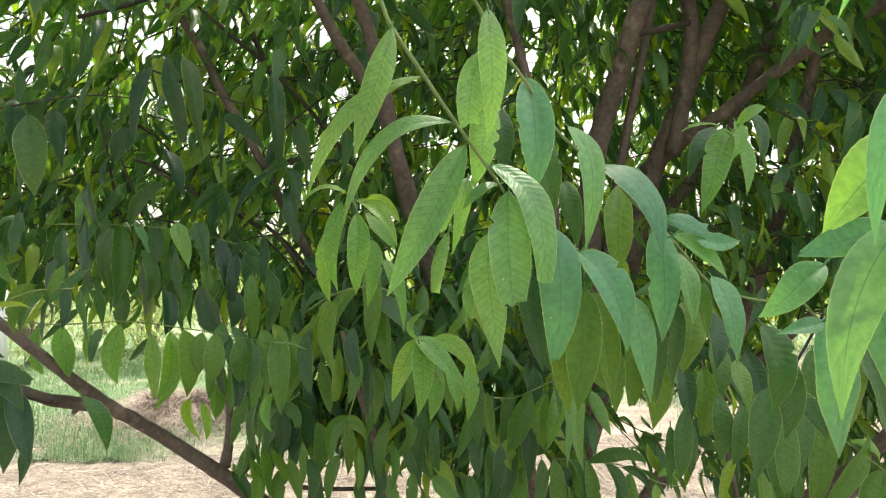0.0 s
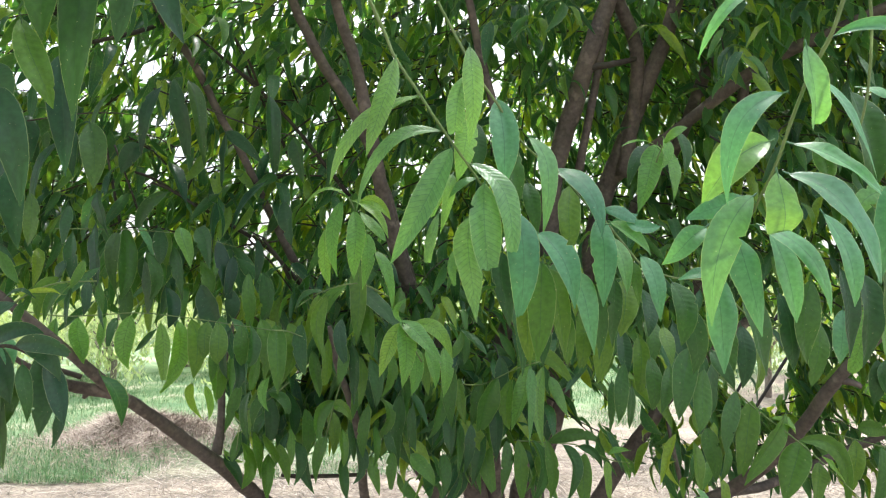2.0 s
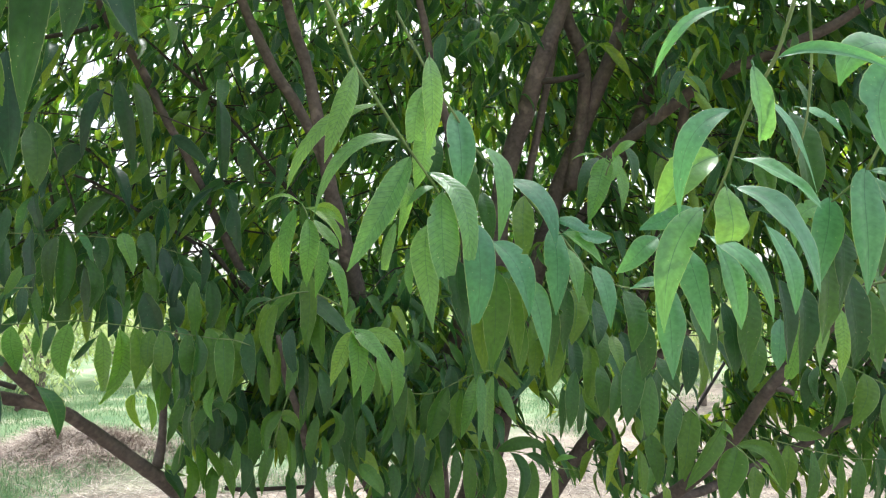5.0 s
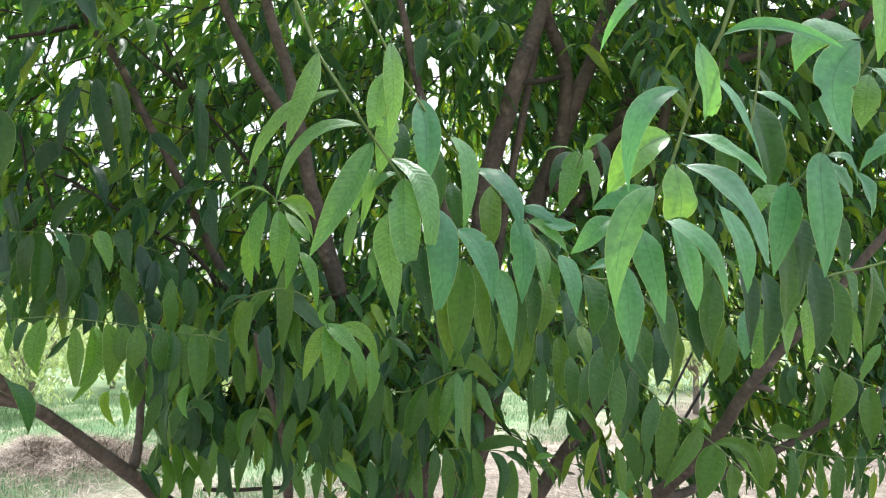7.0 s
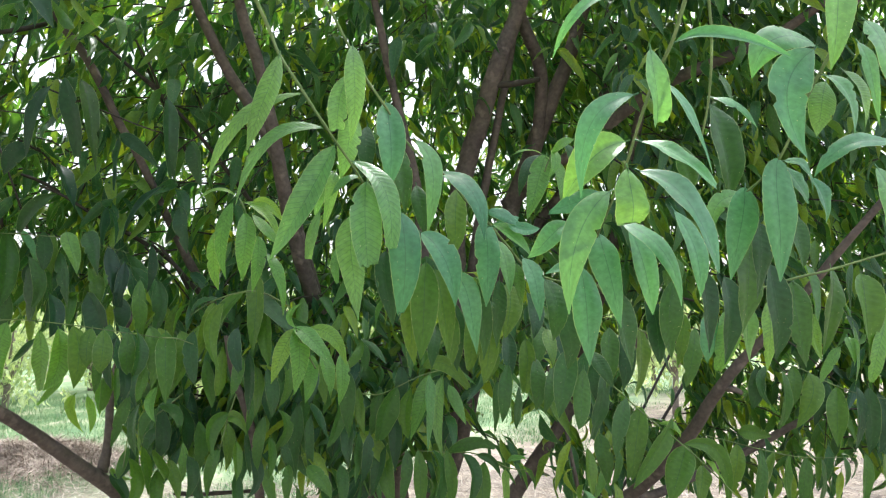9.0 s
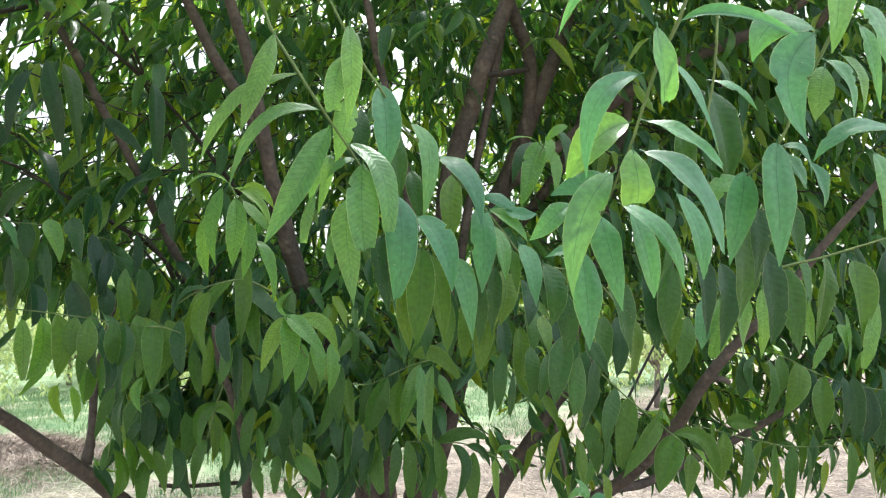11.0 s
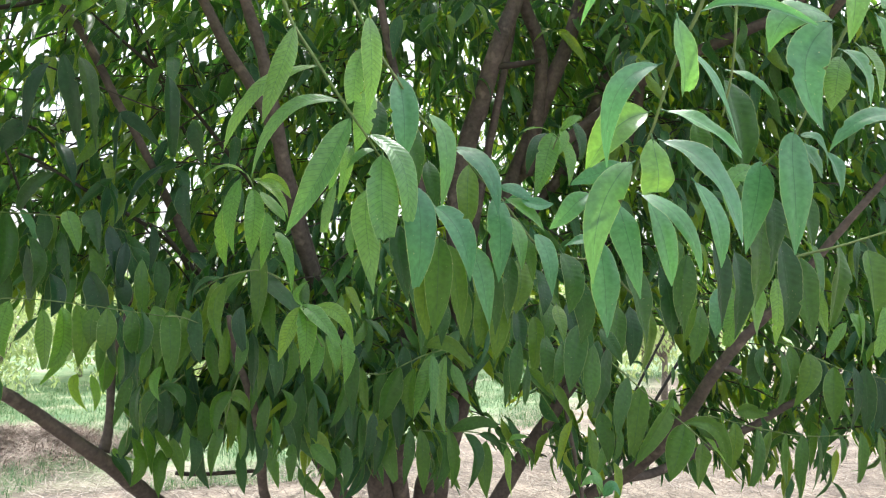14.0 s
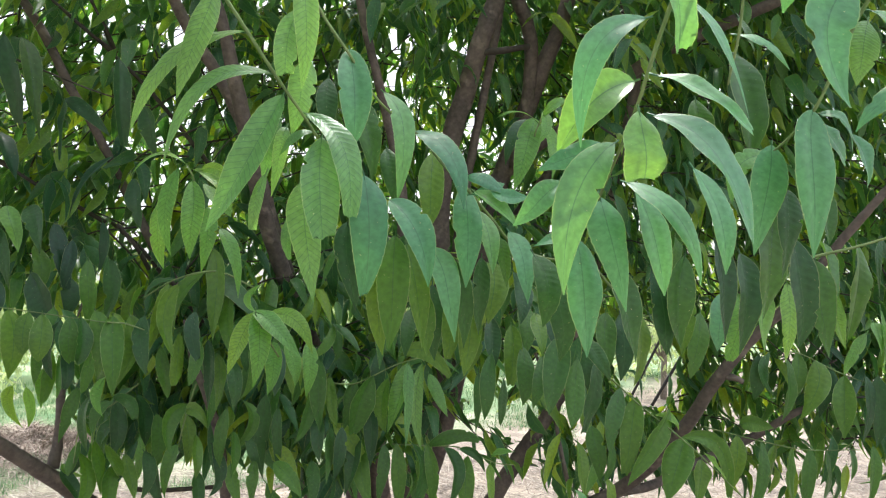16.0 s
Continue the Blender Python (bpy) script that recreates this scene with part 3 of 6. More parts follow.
# shoot behind the hanging one
shoot([(0.037, 0.637, 1.934), (0.068, 0.637, 1.874), (0.092, 0.637, 1.830), (0.119, 0.635, 1.791), (0.144, 0.635, 1.749), (0.174, 0.632, 1.718), (0.205, 0.629, 1.694), (0.228, 0.627, 1.664), (0.257, 0.625, 1.636)], 0.0018, 0, [
    (0.119, 0.645, 1.802, 0.124, 0.625, 1.745, 0.122, 0.625, 1.677, 0.040, 1, 0),
    (0.158, 0.622, 1.745, 0.179, 0.605, 1.693, 0.172, 0.611, 1.615, 0.029, -7, 0),
    (0.196, 0.650, 1.708, 0.231, 0.612, 1.677, 0.247, 0.598, 1.608, 0.038, -7, 0),
    (0.131, 0.566, 1.637, 0.136, 0.557, 1.579, 0.130, 0.567, 1.506, 0.043, -1, 0.04),
    (0.160, 0.583, 1.614, 0.186, 0.563, 1.579, 0.200, 0.564, 1.519, 0.039, -4, 0),
    (0.219, 0.658, 1.568, 0.235, 0.636, 1.522, 0.244, 0.633, 1.455, 0.037, -4, 0),
    (0.260, 0.654, 1.642, 0.261, 0.635, 1.589, 0.258, 0.635, 1.519, 0.038, 3, 0),
    (0.279, 0.663, 1.615, 0.289, 0.641, 1.578, 0.292, 0.637, 1.536, 0.026, -7, 0),
])
shoot([], 0.0018, 0, [
    (0.264, 0.614, 1.631, 0.286, 0.598, 1.612, 0.312, 0.599, 1.587, 0.026, -8, 0),
    (0.253, 0.614, 1.648, 0.273, 0.598, 1.642, 0.301, 0.597, 1.625, 0.020, 8, 0),
    (0.280, 0.600, 1.632, 0.300, 0.590, 1.622, 0.323, 0.593, 1.624, 0.020, 12, 0),
    (0.313, 0.639, 1.587, 0.324, 0.617, 1.550, 0.328, 0.614, 1.500, 0.030, -2, 0),
    (0.263, 0.624, 1.629, 0.284, 0.612, 1.635, 0.301, 0.616, 1.642, 0.015, 10, 0),
])
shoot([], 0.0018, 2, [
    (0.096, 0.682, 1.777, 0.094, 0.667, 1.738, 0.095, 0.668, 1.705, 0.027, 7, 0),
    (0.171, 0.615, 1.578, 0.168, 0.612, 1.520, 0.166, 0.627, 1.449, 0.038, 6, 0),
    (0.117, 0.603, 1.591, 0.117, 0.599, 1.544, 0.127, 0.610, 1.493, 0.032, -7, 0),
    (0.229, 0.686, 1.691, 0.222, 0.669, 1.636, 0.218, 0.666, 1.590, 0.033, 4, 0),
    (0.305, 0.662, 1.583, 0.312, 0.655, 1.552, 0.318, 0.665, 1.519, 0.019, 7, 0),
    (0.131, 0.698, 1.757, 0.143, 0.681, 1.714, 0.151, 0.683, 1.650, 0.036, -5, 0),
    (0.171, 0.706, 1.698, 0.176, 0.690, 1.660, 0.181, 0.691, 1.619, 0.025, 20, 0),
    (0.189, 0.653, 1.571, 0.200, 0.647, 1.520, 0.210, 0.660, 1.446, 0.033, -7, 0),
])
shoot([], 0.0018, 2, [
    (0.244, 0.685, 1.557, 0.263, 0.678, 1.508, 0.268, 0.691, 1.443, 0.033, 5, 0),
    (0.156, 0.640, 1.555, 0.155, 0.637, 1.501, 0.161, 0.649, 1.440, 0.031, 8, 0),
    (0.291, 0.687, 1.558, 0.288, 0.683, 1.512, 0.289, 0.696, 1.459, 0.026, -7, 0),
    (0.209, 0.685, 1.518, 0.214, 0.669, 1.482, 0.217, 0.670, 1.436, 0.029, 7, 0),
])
# nearest shoot
shoot([(0.346, 0.235, 1.816), (0.336, 0.240, 1.780), (0.329, 0.250, 1.748), (0.321, 0.269, 1.719), (0.314, 0.283, 1.687), (0.307, 0.298, 1.650), (0.306, 0.332, 1.617), (0.305, 0.365, 1.588)], 0.0017, 0, [
    (0.310, 0.254, 1.740, 0.310, 0.246, 1.705, 0.314, 0.254, 1.673, 0.024, 0, 0.3),
    (0.312, 0.292, 1.712, 0.266, 0.285, 1.678, 0.259, 0.290, 1.614, 0.023, 4, 0),
    (0.323, 0.334, 1.679, 0.285, 0.334, 1.657, 0.264, 0.349, 1.621, 0.037, 3, 0),
    (0.310, 0.276, 1.664, 0.337, 0.257, 1.647, 0.369, 0.254, 1.620, 0.024, -8, 0.15),
    (0.331, 0.263, 1.713, 0.346, 0.250, 1.679, 0.366, 0.254, 1.629, 0.018, -17, 0),
    (0.303, 0.289, 1.642, 0.302, 0.279, 1.615, 0.303, 0.284, 1.590, 0.034, 1, 0.33),
    (0.304, 0.331, 1.628, 0.268, 0.318, 1.586, 0.257, 0.320, 1.511, 0.032, 4, 0),
    (0.305, 0.341, 1.627, 0.273, 0.340, 1.618, 0.250, 0.353, 1.609, 0.023, -5, 0.05),
])
shoot([], 0.0017, 0, [
    (0.277, 0.369, 1.603, 0.254, 0.367, 1.585, 0.237, 0.379, 1.567, 0.023, 5, 0),
    (0.324, 0.306, 1.644, 0.358, 0.279, 1.609, 0.380, 0.274, 1.546, 0.037, -7, 0.04),
    (0.376, 0.340, 1.613, 0.388, 0.323, 1.571, 0.392, 0.324, 1.527, 0.026, -5, 0),
    (0.334, 0.254, 1.748, 0.366, 0.230, 1.747, 0.421, 0.220, 1.727, 0.014, 14, 0.06),
    (0.284, 0.254, 1.789, 0.244, 0.252, 1.768, 0.225, 0.265, 1.730, 0.011, 8, 0),
    (0.333, 0.369, 1.604, 0.366, 0.347, 1.574, 0.385, 0.347, 1.519, 0.030, -8, 0),
    (0.315, 0.383, 1.594, 0.321, 0.373, 1.554, 0.335, 0.378, 1.497, 0.036, 3, 0),
    (0.351, 0.387, 1.601, 0.361, 0.375, 1.557, 0.372, 0.381, 1.510, 0.031, -4, 0),
])
shoot([], 0.0017, 0, [
    (0.317, 0.437, 1.562, 0.319, 0.428, 1.511, 0.324, 0.435, 1.454, 0.038, -1, 0),
    (0.293, 0.400, 1.562, 0.276, 0.396, 1.558, 0.263, 0.407, 1.552, 0.013, 10, 0),
])
shoot([], 0.0017, 2, [
    (0.294, 0.493, 1.551, 0.305, 0.481, 1.515, 0.301, 0.488, 1.479, 0.029, 4, 0),
    (0.373, 0.480, 1.537, 0.384, 0.474, 1.490, 0.397, 0.484, 1.443, 0.034, -7, 0),
    (0.332, 0.540, 1.524, 0.340, 0.534, 1.482, 0.340, 0.546, 1.439, 0.030, 8, 0),
    (0.471, 0.512, 1.552, 0.461, 0.510, 1.502, 0.469, 0.521, 1.453, 0.033, 7, 0),
    (0.497, 0.496, 1.565, 0.503, 0.491, 1.516, 0.510, 0.503, 1.461, 0.032, -7, 0),
    (0.441, 0.529, 1.538, 0.452, 0.523, 1.488, 0.460, 0.534, 1.445, 0.030, 9, 0),
])
# broad leaves of the next shoot
shoot([(0.609, 0.344, 1.892), (0.600, 0.361, 1.835), (0.587, 0.372, 1.796), (0.571, 0.384, 1.758), (0.558, 0.395, 1.719), (0.545, 0.405, 1.686), (0.532, 0.425, 1.663), (0.515, 0.434, 1.647)], 0.0020, 0, [
    (0.568, 0.370, 1.803, 0.527, 0.364, 1.747, 0.548, 0.364, 1.679, 0.048, 3, 0),
    (0.592, 0.395, 1.819, 0.540, 0.391, 1.823, 0.513, 0.402, 1.778, 0.046, 7, 0),
    (0.574, 0.335, 1.893, 0.567, 0.332, 1.827, 0.565, 0.343, 1.770, 0.040, 0, 0),
    (0.594, 0.383, 1.779, 0.607, 0.369, 1.755, 0.618, 0.374, 1.709, 0.033, -6, 0),
    (0.577, 0.318, 1.791, 0.581, 0.308, 1.757, 0.592, 0.313, 1.703, 0.016, 21, 0),
    (0.624, 0.357, 1.835, 0.637, 0.345, 1.795, 0.649, 0.351, 1.735, 0.040, -3, 0),
    (0.687, 0.378, 1.701, 0.614, 0.378, 1.700, 0.578, 0.391, 1.664, 0.025, 12, 0),
    (0.544, 0.405, 1.687, 0.536, 0.398, 1.630, 0.542, 0.408, 1.546, 0.046, 0, 0),
])
shoot([], 0.0020, 0, [
    (0.520, 0.433, 1.658, 0.508, 0.426, 1.610, 0.499, 0.436, 1.549, 0.039, 4, 0),
    (0.524, 0.443, 1.651, 0.490, 0.442, 1.638, 0.489, 0.453, 1.600, 0.022, 7, 0),
    (0.455, 0.390, 1.748, 0.476, 0.377, 1.737, 0.501, 0.380, 1.714, 0.020, -8, 0),
    (0.558, 0.413, 1.686, 0.576, 0.402, 1.678, 0.591, 0.410, 1.648, 0.020, -7, 0),
    (0.589, 0.409, 1.667, 0.598, 0.402, 1.640, 0.607, 0.411, 1.614, 0.025, -4, 0),
    (0.574, 0.431, 1.684, 0.582, 0.423, 1.663, 0.601, 0.430, 1.642, 0.029, -3, 0.1),
    (0.680, 0.412, 1.683, 0.690, 0.405, 1.641, 0.694, 0.417, 1.590, 0.035, 3, 0),
])
# leaves yellow with light from behind, imitated by the paler young tone
shoot([], 0.0020, 1, [
    (0.619, 0.414, 1.784, 0.608, 0.410, 1.752, 0.609, 0.421, 1.719, 0.036, 4, 0),
    (0.639, 0.409, 1.797, 0.654, 0.401, 1.767, 0.666, 0.410, 1.731, 0.029, -7, 0),
])
shoot([], 0.0020, 2, [
    (0.518, 0.494, 1.775, 0.531, 0.486, 1.720, 0.542, 0.495, 1.657, 0.051, -2, 0),
    (0.552, 0.524, 1.828, 0.558, 0.516, 1.806, 0.572, 0.524, 1.788, 0.012, 3, 0),
    (0.563, 0.469, 1.621, 0.558, 0.460, 1.581, 0.555, 0.469, 1.527, 0.030, 5, 0),
    (0.571, 0.500, 1.602, 0.561, 0.493, 1.548, 0.557, 0.503, 1.485, 0.042, -3, 0),
    (0.489, 0.514, 1.725, 0.493, 0.508, 1.692, 0.501, 0.517, 1.663, 0.034, 3, 0),
    (0.693, 0.585, 1.654, 0.697, 0.570, 1.612, 0.702, 0.571, 1.571, 0.030, 8, 0),
    (0.622, 0.534, 1.576, 0.629, 0.530, 1.509, 0.631, 0.543, 1.449, 0.039, 6, 0),
    (0.586, 0.582, 1.561, 0.585, 0.569, 1.503, 0.577, 0.575, 1.440, 0.039, -6, 0),
])
# thin bare twig beside the nearest shoot
shoot([(0.377, 0.269, 1.832), (0.379, 0.272, 1.801), (0.385, 0.279, 1.761), (0.386, 0.289, 1.711), (0.384, 0.303, 1.670)], 0.0014, 0, [])
# upper star of veined leaves
shoot([(-0.063, 0.900, 1.592), (-0.079, 0.879, 1.638), (-0.089, 0.867, 1.678), (-0.098, 0.867, 1.696)], 0.0018, 4, [
    (-0.101, 0.867, 1.699, -0.137, 0.859, 1.708, -0.174, 0.872, 1.679, 0.014, 30, 0),
    (-0.108, 0.859, 1.689, -0.123, 0.853, 1.634, -0.115, 0.861, 1.564, 0.025, 14, 0),
    (-0.088, 0.857, 1.672, -0.085, 0.843, 1.616, -0.088, 0.847, 1.560, 0.031, 2, 0),
    (-0.092, 0.886, 1.693, -0.057, 0.859, 1.670, -0.032, 0.851, 1.626, 0.025, -20, 0),
    (-0.078, 0.864, 1.688, -0.050, 0.851, 1.685, -0.028, 0.858, 1.658, 0.018, 25, 0),
    (-0.068, 0.867, 1.636, -0.066, 0.857, 1.597, -0.075, 0.866, 1.542, 0.025, -20, 0),
    (-0.138, 0.889, 1.645, -0.139, 0.885, 1.600, -0.131, 0.896, 1.547, 0.023, 25, 0),
    (-0.054, 0.897, 1.608, -0.034, 0.884, 1.571, -0.026, 0.891, 1.505, 0.024, -22, 0),
])
shoot([], 0.0018, 4, [
    (-0.080, 0.906, 1.676, -0.055, 0.886, 1.647, -0.037, 0.883, 1.624, 0.021, -10, 0),
])
# star of veined leaves
shoot([(0.029, 1.023, 1.406), (0.011, 1.003, 1.439), (-0.005, 0.992, 1.473), (-0.008, 0.992, 1.485)], 0.0014, 4, [
    (-0.007, 1.013, 1.480, -0.031, 0.997, 1.437, -0.050, 0.999, 1.382, 0.031, 8, 0),
    (-0.008, 1.012, 1.484, -0.000, 0.988, 1.427, -0.009, 0.983, 1.363, 0.037, -4, 0),
    (-0.011, 1.013, 1.484, 0.022, 0.981, 1.460, 0.065, 0.965, 1.409, 0.033, -6, 0),
    (0.010, 1.010, 1.477, 0.057, 0.989, 1.467, 0.084, 0.992, 1.413, 0.029, 6, 0),
    (0.019, 1.064, 1.428, 0.020, 1.049, 1.387, 0.010, 1.053, 1.339, 0.029, 12, 0),
    (0.039, 1.071, 1.425, 0.053, 1.053, 1.390, 0.056, 1.054, 1.353, 0.027, -14, 0),
    (-0.006, 0.982, 1.482, -0.020, 0.974, 1.504, 0.004, 0.976, 1.528, 0.012, 20, 0),
    (0.077, 1.104, 1.426, 0.081, 1.090, 1.381, 0.074, 1.093, 1.328, 0.031, -20, 0),
])
# small star of young leaves
shoot([(0.409, 0.834, 1.730), (0.412, 0.821, 1.757), (0.421, 0.817, 1.780)], 0.0014, 4, [
    (0.415, 0.818, 1.772, 0.381, 0.810, 1.784, 0.349, 0.820, 1.775, 0.015, 35, 0),
    (0.422, 0.817, 1.780, 0.440, 0.808, 1.800, 0.463, 0.817, 1.808, 0.015, 20, 0),
    (0.425, 0.825, 1.791, 0.424, 0.805, 1.762, 0.408, 0.803, 1.734, 0.017, 6, 0),
    (0.418, 0.837, 1.783, 0.397, 0.823, 1.729, 0.378, 0.824, 1.667, 0.038, 10, 0),
    (0.434, 0.855, 1.783, 0.445, 0.833, 1.740, 0.442, 0.831, 1.689, 0.030, -14, 0),
])
shoot([], 0.0014, 2, [
    (0.459, 0.868, 1.817, 0.471, 0.850, 1.781, 0.471, 0.853, 1.735, 0.024, -10, 0),
    (0.420, 0.877, 1.792, 0.391, 0.867, 1.760, 0.379, 0.871, 1.715, 0.024, 14, 0),
])
# row of leaves under a level twig
shoot([(0.664, 0.631, 1.542), (0.721, 0.619, 1.560), (0.763, 0.601, 1.571), (0.804, 0.582, 1.585), (0.851, 0.562, 1.601)], 0.0020, 2, [
    (0.728, 0.626, 1.556, 0.723, 0.614, 1.499, 0.736, 0.617, 1.430, 0.045, 21, 0),
    (0.796, 0.630, 1.579, 0.787, 0.621, 1.520, 0.776, 0.630, 1.447, 0.049, -22, 0),
    (0.800, 0.577, 1.566, 0.798, 0.569, 1.514, 0.806, 0.578, 1.440, 0.053, -1, 0),
    (0.810, 0.604, 1.583, 0.799, 0.599, 1.549, 0.807, 0.607, 1.506, 0.012, -3, 0),
    (0.895, 0.611, 1.588, 0.879, 0.604, 1.520, 0.875, 0.610, 1.453, 0.049, 6, 0),
    (0.916, 0.588, 1.595, 0.898, 0.580, 1.524, 0.901, 0.585, 1.450, 0.048, -6, 0.1),
])
shoot([], 0.0020, 0, [
    (0.670, 0.648, 1.520, 0.660, 0.644, 1.474, 0.669, 0.652, 1.426, 0.044, -23, 0),
    (0.603, 0.647, 1.512, 0.592, 0.635, 1.471, 0.589, 0.637, 1.438, 0.038, -7, 0),
    (0.825, 0.637, 1.473, 0.823, 0.627, 1.455, 0.831, 0.633, 1.429, 0.022, 9, 0),
])
# sunlit yellow leaves of the row, imitated by the tender tone
shoot([], 0.0020, 4, [
    (0.672, 0.610, 1.526, 0.666, 0.599, 1.476, 0.661, 0.603, 1.426, 0.028, -3, 0),
    (0.759, 0.623, 1.509, 0.751, 0.616, 1.474, 0.766, 0.621, 1.439, 0.023, 4, 0),
    (0.803, 0.626, 1.459, 0.775, 0.618, 1.435, 0.764, 0.623, 1.406, 0.018, -14, 0.1),
    (0.834, 0.635, 1.492, 0.832, 0.628, 1.440, 0.831, 0.636, 1.395, 0.014, -24, 0),
    (0.625, 0.644, 1.512, 0.619, 0.635, 1.467, 0.607, 0.643, 1.424, 0.035, 11, 0.1),
    (0.837, 0.576, 1.508, 0.811, 0.567, 1.452, 0.801, 0.571, 1.411, 0.025, -5, 0.1),
])
# leaves in the middle, in the shade-darkened mature tone
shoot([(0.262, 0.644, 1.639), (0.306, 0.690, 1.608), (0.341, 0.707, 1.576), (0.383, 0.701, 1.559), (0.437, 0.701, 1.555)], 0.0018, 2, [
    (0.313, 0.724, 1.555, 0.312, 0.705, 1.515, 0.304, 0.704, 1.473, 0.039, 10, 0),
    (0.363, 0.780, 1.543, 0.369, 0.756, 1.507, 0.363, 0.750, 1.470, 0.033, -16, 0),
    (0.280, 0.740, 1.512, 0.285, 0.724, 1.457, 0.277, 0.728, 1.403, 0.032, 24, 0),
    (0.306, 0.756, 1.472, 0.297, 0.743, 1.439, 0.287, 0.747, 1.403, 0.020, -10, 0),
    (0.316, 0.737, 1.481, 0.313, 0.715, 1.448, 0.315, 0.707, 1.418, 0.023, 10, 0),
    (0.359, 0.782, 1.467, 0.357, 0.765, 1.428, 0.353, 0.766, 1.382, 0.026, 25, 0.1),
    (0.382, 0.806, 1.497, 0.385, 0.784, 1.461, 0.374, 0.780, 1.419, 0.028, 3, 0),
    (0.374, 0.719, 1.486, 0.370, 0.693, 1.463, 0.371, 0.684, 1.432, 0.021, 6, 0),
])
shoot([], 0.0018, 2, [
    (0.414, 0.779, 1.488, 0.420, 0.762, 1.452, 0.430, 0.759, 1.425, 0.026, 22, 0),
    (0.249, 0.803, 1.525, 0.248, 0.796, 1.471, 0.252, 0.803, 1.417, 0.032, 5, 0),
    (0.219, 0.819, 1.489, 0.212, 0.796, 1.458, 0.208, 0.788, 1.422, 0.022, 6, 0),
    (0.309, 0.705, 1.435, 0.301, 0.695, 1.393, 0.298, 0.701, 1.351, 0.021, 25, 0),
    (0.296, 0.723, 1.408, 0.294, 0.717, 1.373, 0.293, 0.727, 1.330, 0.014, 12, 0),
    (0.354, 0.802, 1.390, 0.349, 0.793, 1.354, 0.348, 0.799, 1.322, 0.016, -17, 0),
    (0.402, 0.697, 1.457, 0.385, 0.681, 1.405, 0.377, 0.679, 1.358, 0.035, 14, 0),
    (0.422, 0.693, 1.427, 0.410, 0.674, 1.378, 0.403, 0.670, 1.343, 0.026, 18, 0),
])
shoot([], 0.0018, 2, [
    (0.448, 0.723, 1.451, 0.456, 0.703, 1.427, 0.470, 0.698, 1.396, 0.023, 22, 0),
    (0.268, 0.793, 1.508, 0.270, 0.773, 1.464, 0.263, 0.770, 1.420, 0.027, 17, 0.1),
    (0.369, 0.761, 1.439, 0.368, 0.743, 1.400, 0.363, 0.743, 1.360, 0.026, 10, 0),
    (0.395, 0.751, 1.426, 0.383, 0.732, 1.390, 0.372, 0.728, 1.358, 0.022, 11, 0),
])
# thin pale twig with narrow leaves
shoot([(0.082, 1.347, 1.326), (0.152, 1.325, 1.319), (0.189, 1.308, 1.325), (0.258, 1.282, 1.361), (0.324, 1.268, 1.381)], 0.0016, 1, [
    (0.289, 1.286, 1.367, 0.269, 1.283, 1.296, 0.244, 1.298, 1.216, 0.046, 48, 0),
    (0.281, 1.257, 1.366, 0.278, 1.246, 1.293, 0.277, 1.254, 1.192, 0.031, -29, 0),
    (0.315, 1.272, 1.364, 0.300, 1.267, 1.283, 0.314, 1.275, 1.183, 0.029, 13, 0),
    (0.328, 1.268, 1.343, 0.346, 1.256, 1.298, 0.367, 1.261, 1.254, 0.027, 38, 0),
])
shoot([], 0.0016, 2, [
    (0.213, 1.295, 1.337, 0.186, 1.295, 1.278, 0.171, 1.310, 1.214, 0.058, -34, 0.1),
    (0.270, 1.276, 1.381, 0.319, 1.256, 1.390, 0.374, 1.257, 1.333, 0.035, 35, 0.1),
    (0.204, 1.318, 1.270, 0.212, 1.306, 1.218, 0.211, 1.314, 1.143, 0.036, 36, 0),
    (0.247, 1.297, 1.333, 0.231, 1.292, 1.271, 0.241, 1.298, 1.219, 0.039, 45, 0),
    (0.178, 1.322, 1.332, 0.166, 1.315, 1.275, 0.154, 1.324, 1.223, 0.031, 9, 0),
    (0.224, 1.326, 1.383, 0.227, 1.317, 1.332, 0.211, 1.327, 1.292, 0.034, 24, 0),
])
# lowest leaves
shoot([(0.270, 1.409, 1.170), (0.348, 1.375, 1.170), (0.413, 1.353, 1.168), (0.484, 1.332, 1.138), (0.531, 1.325, 1.131)], 0.0016, 2, [
    (0.342, 1.358, 1.173, 0.398, 1.336, 1.197, 0.457, 1.333, 1.183, 0.033, 40, 0.1),
    (0.388, 1.398, 1.159, 0.412, 1.375, 1.103, 0.391, 1.378, 1.027, 0.039, -22, 0),
    (0.442, 1.394, 1.139, 0.433, 1.378, 1.078, 0.439, 1.376, 1.002, 0.042, 25, 0),
    (0.306, 1.364, 1.180, 0.332, 1.352, 1.113, 0.304, 1.368, 1.027, 0.041, -33, 0),
    (0.338, 1.354, 1.181, 0.352, 1.348, 1.113, 0.347, 1.363, 1.038, 0.030, 28, 0),
    (0.273, 1.374, 1.179, 0.278, 1.366, 1.110, 0.282, 1.376, 1.024, 0.035, 6, 0),
    (0.410, 1.338, 1.168, 0.444, 1.323, 1.157, 0.465, 1.330, 1.117, 0.020, 41, 0),
    (0.214, 1.394, 1.198, 0.195, 1.376, 1.130, 0.214, 1.368, 1.056, 0.042, 29, 0.1),
])
shoot([], 0.0016, 2, [
    (0.187, 1.388, 1.208, 0.178, 1.371, 1.142, 0.160, 1.373, 1.072, 0.040, 30, 0),
    (0.246, 1.374, 1.178, 0.242, 1.362, 1.115, 0.232, 1.369, 1.048, 0.030, -6, 0),
])
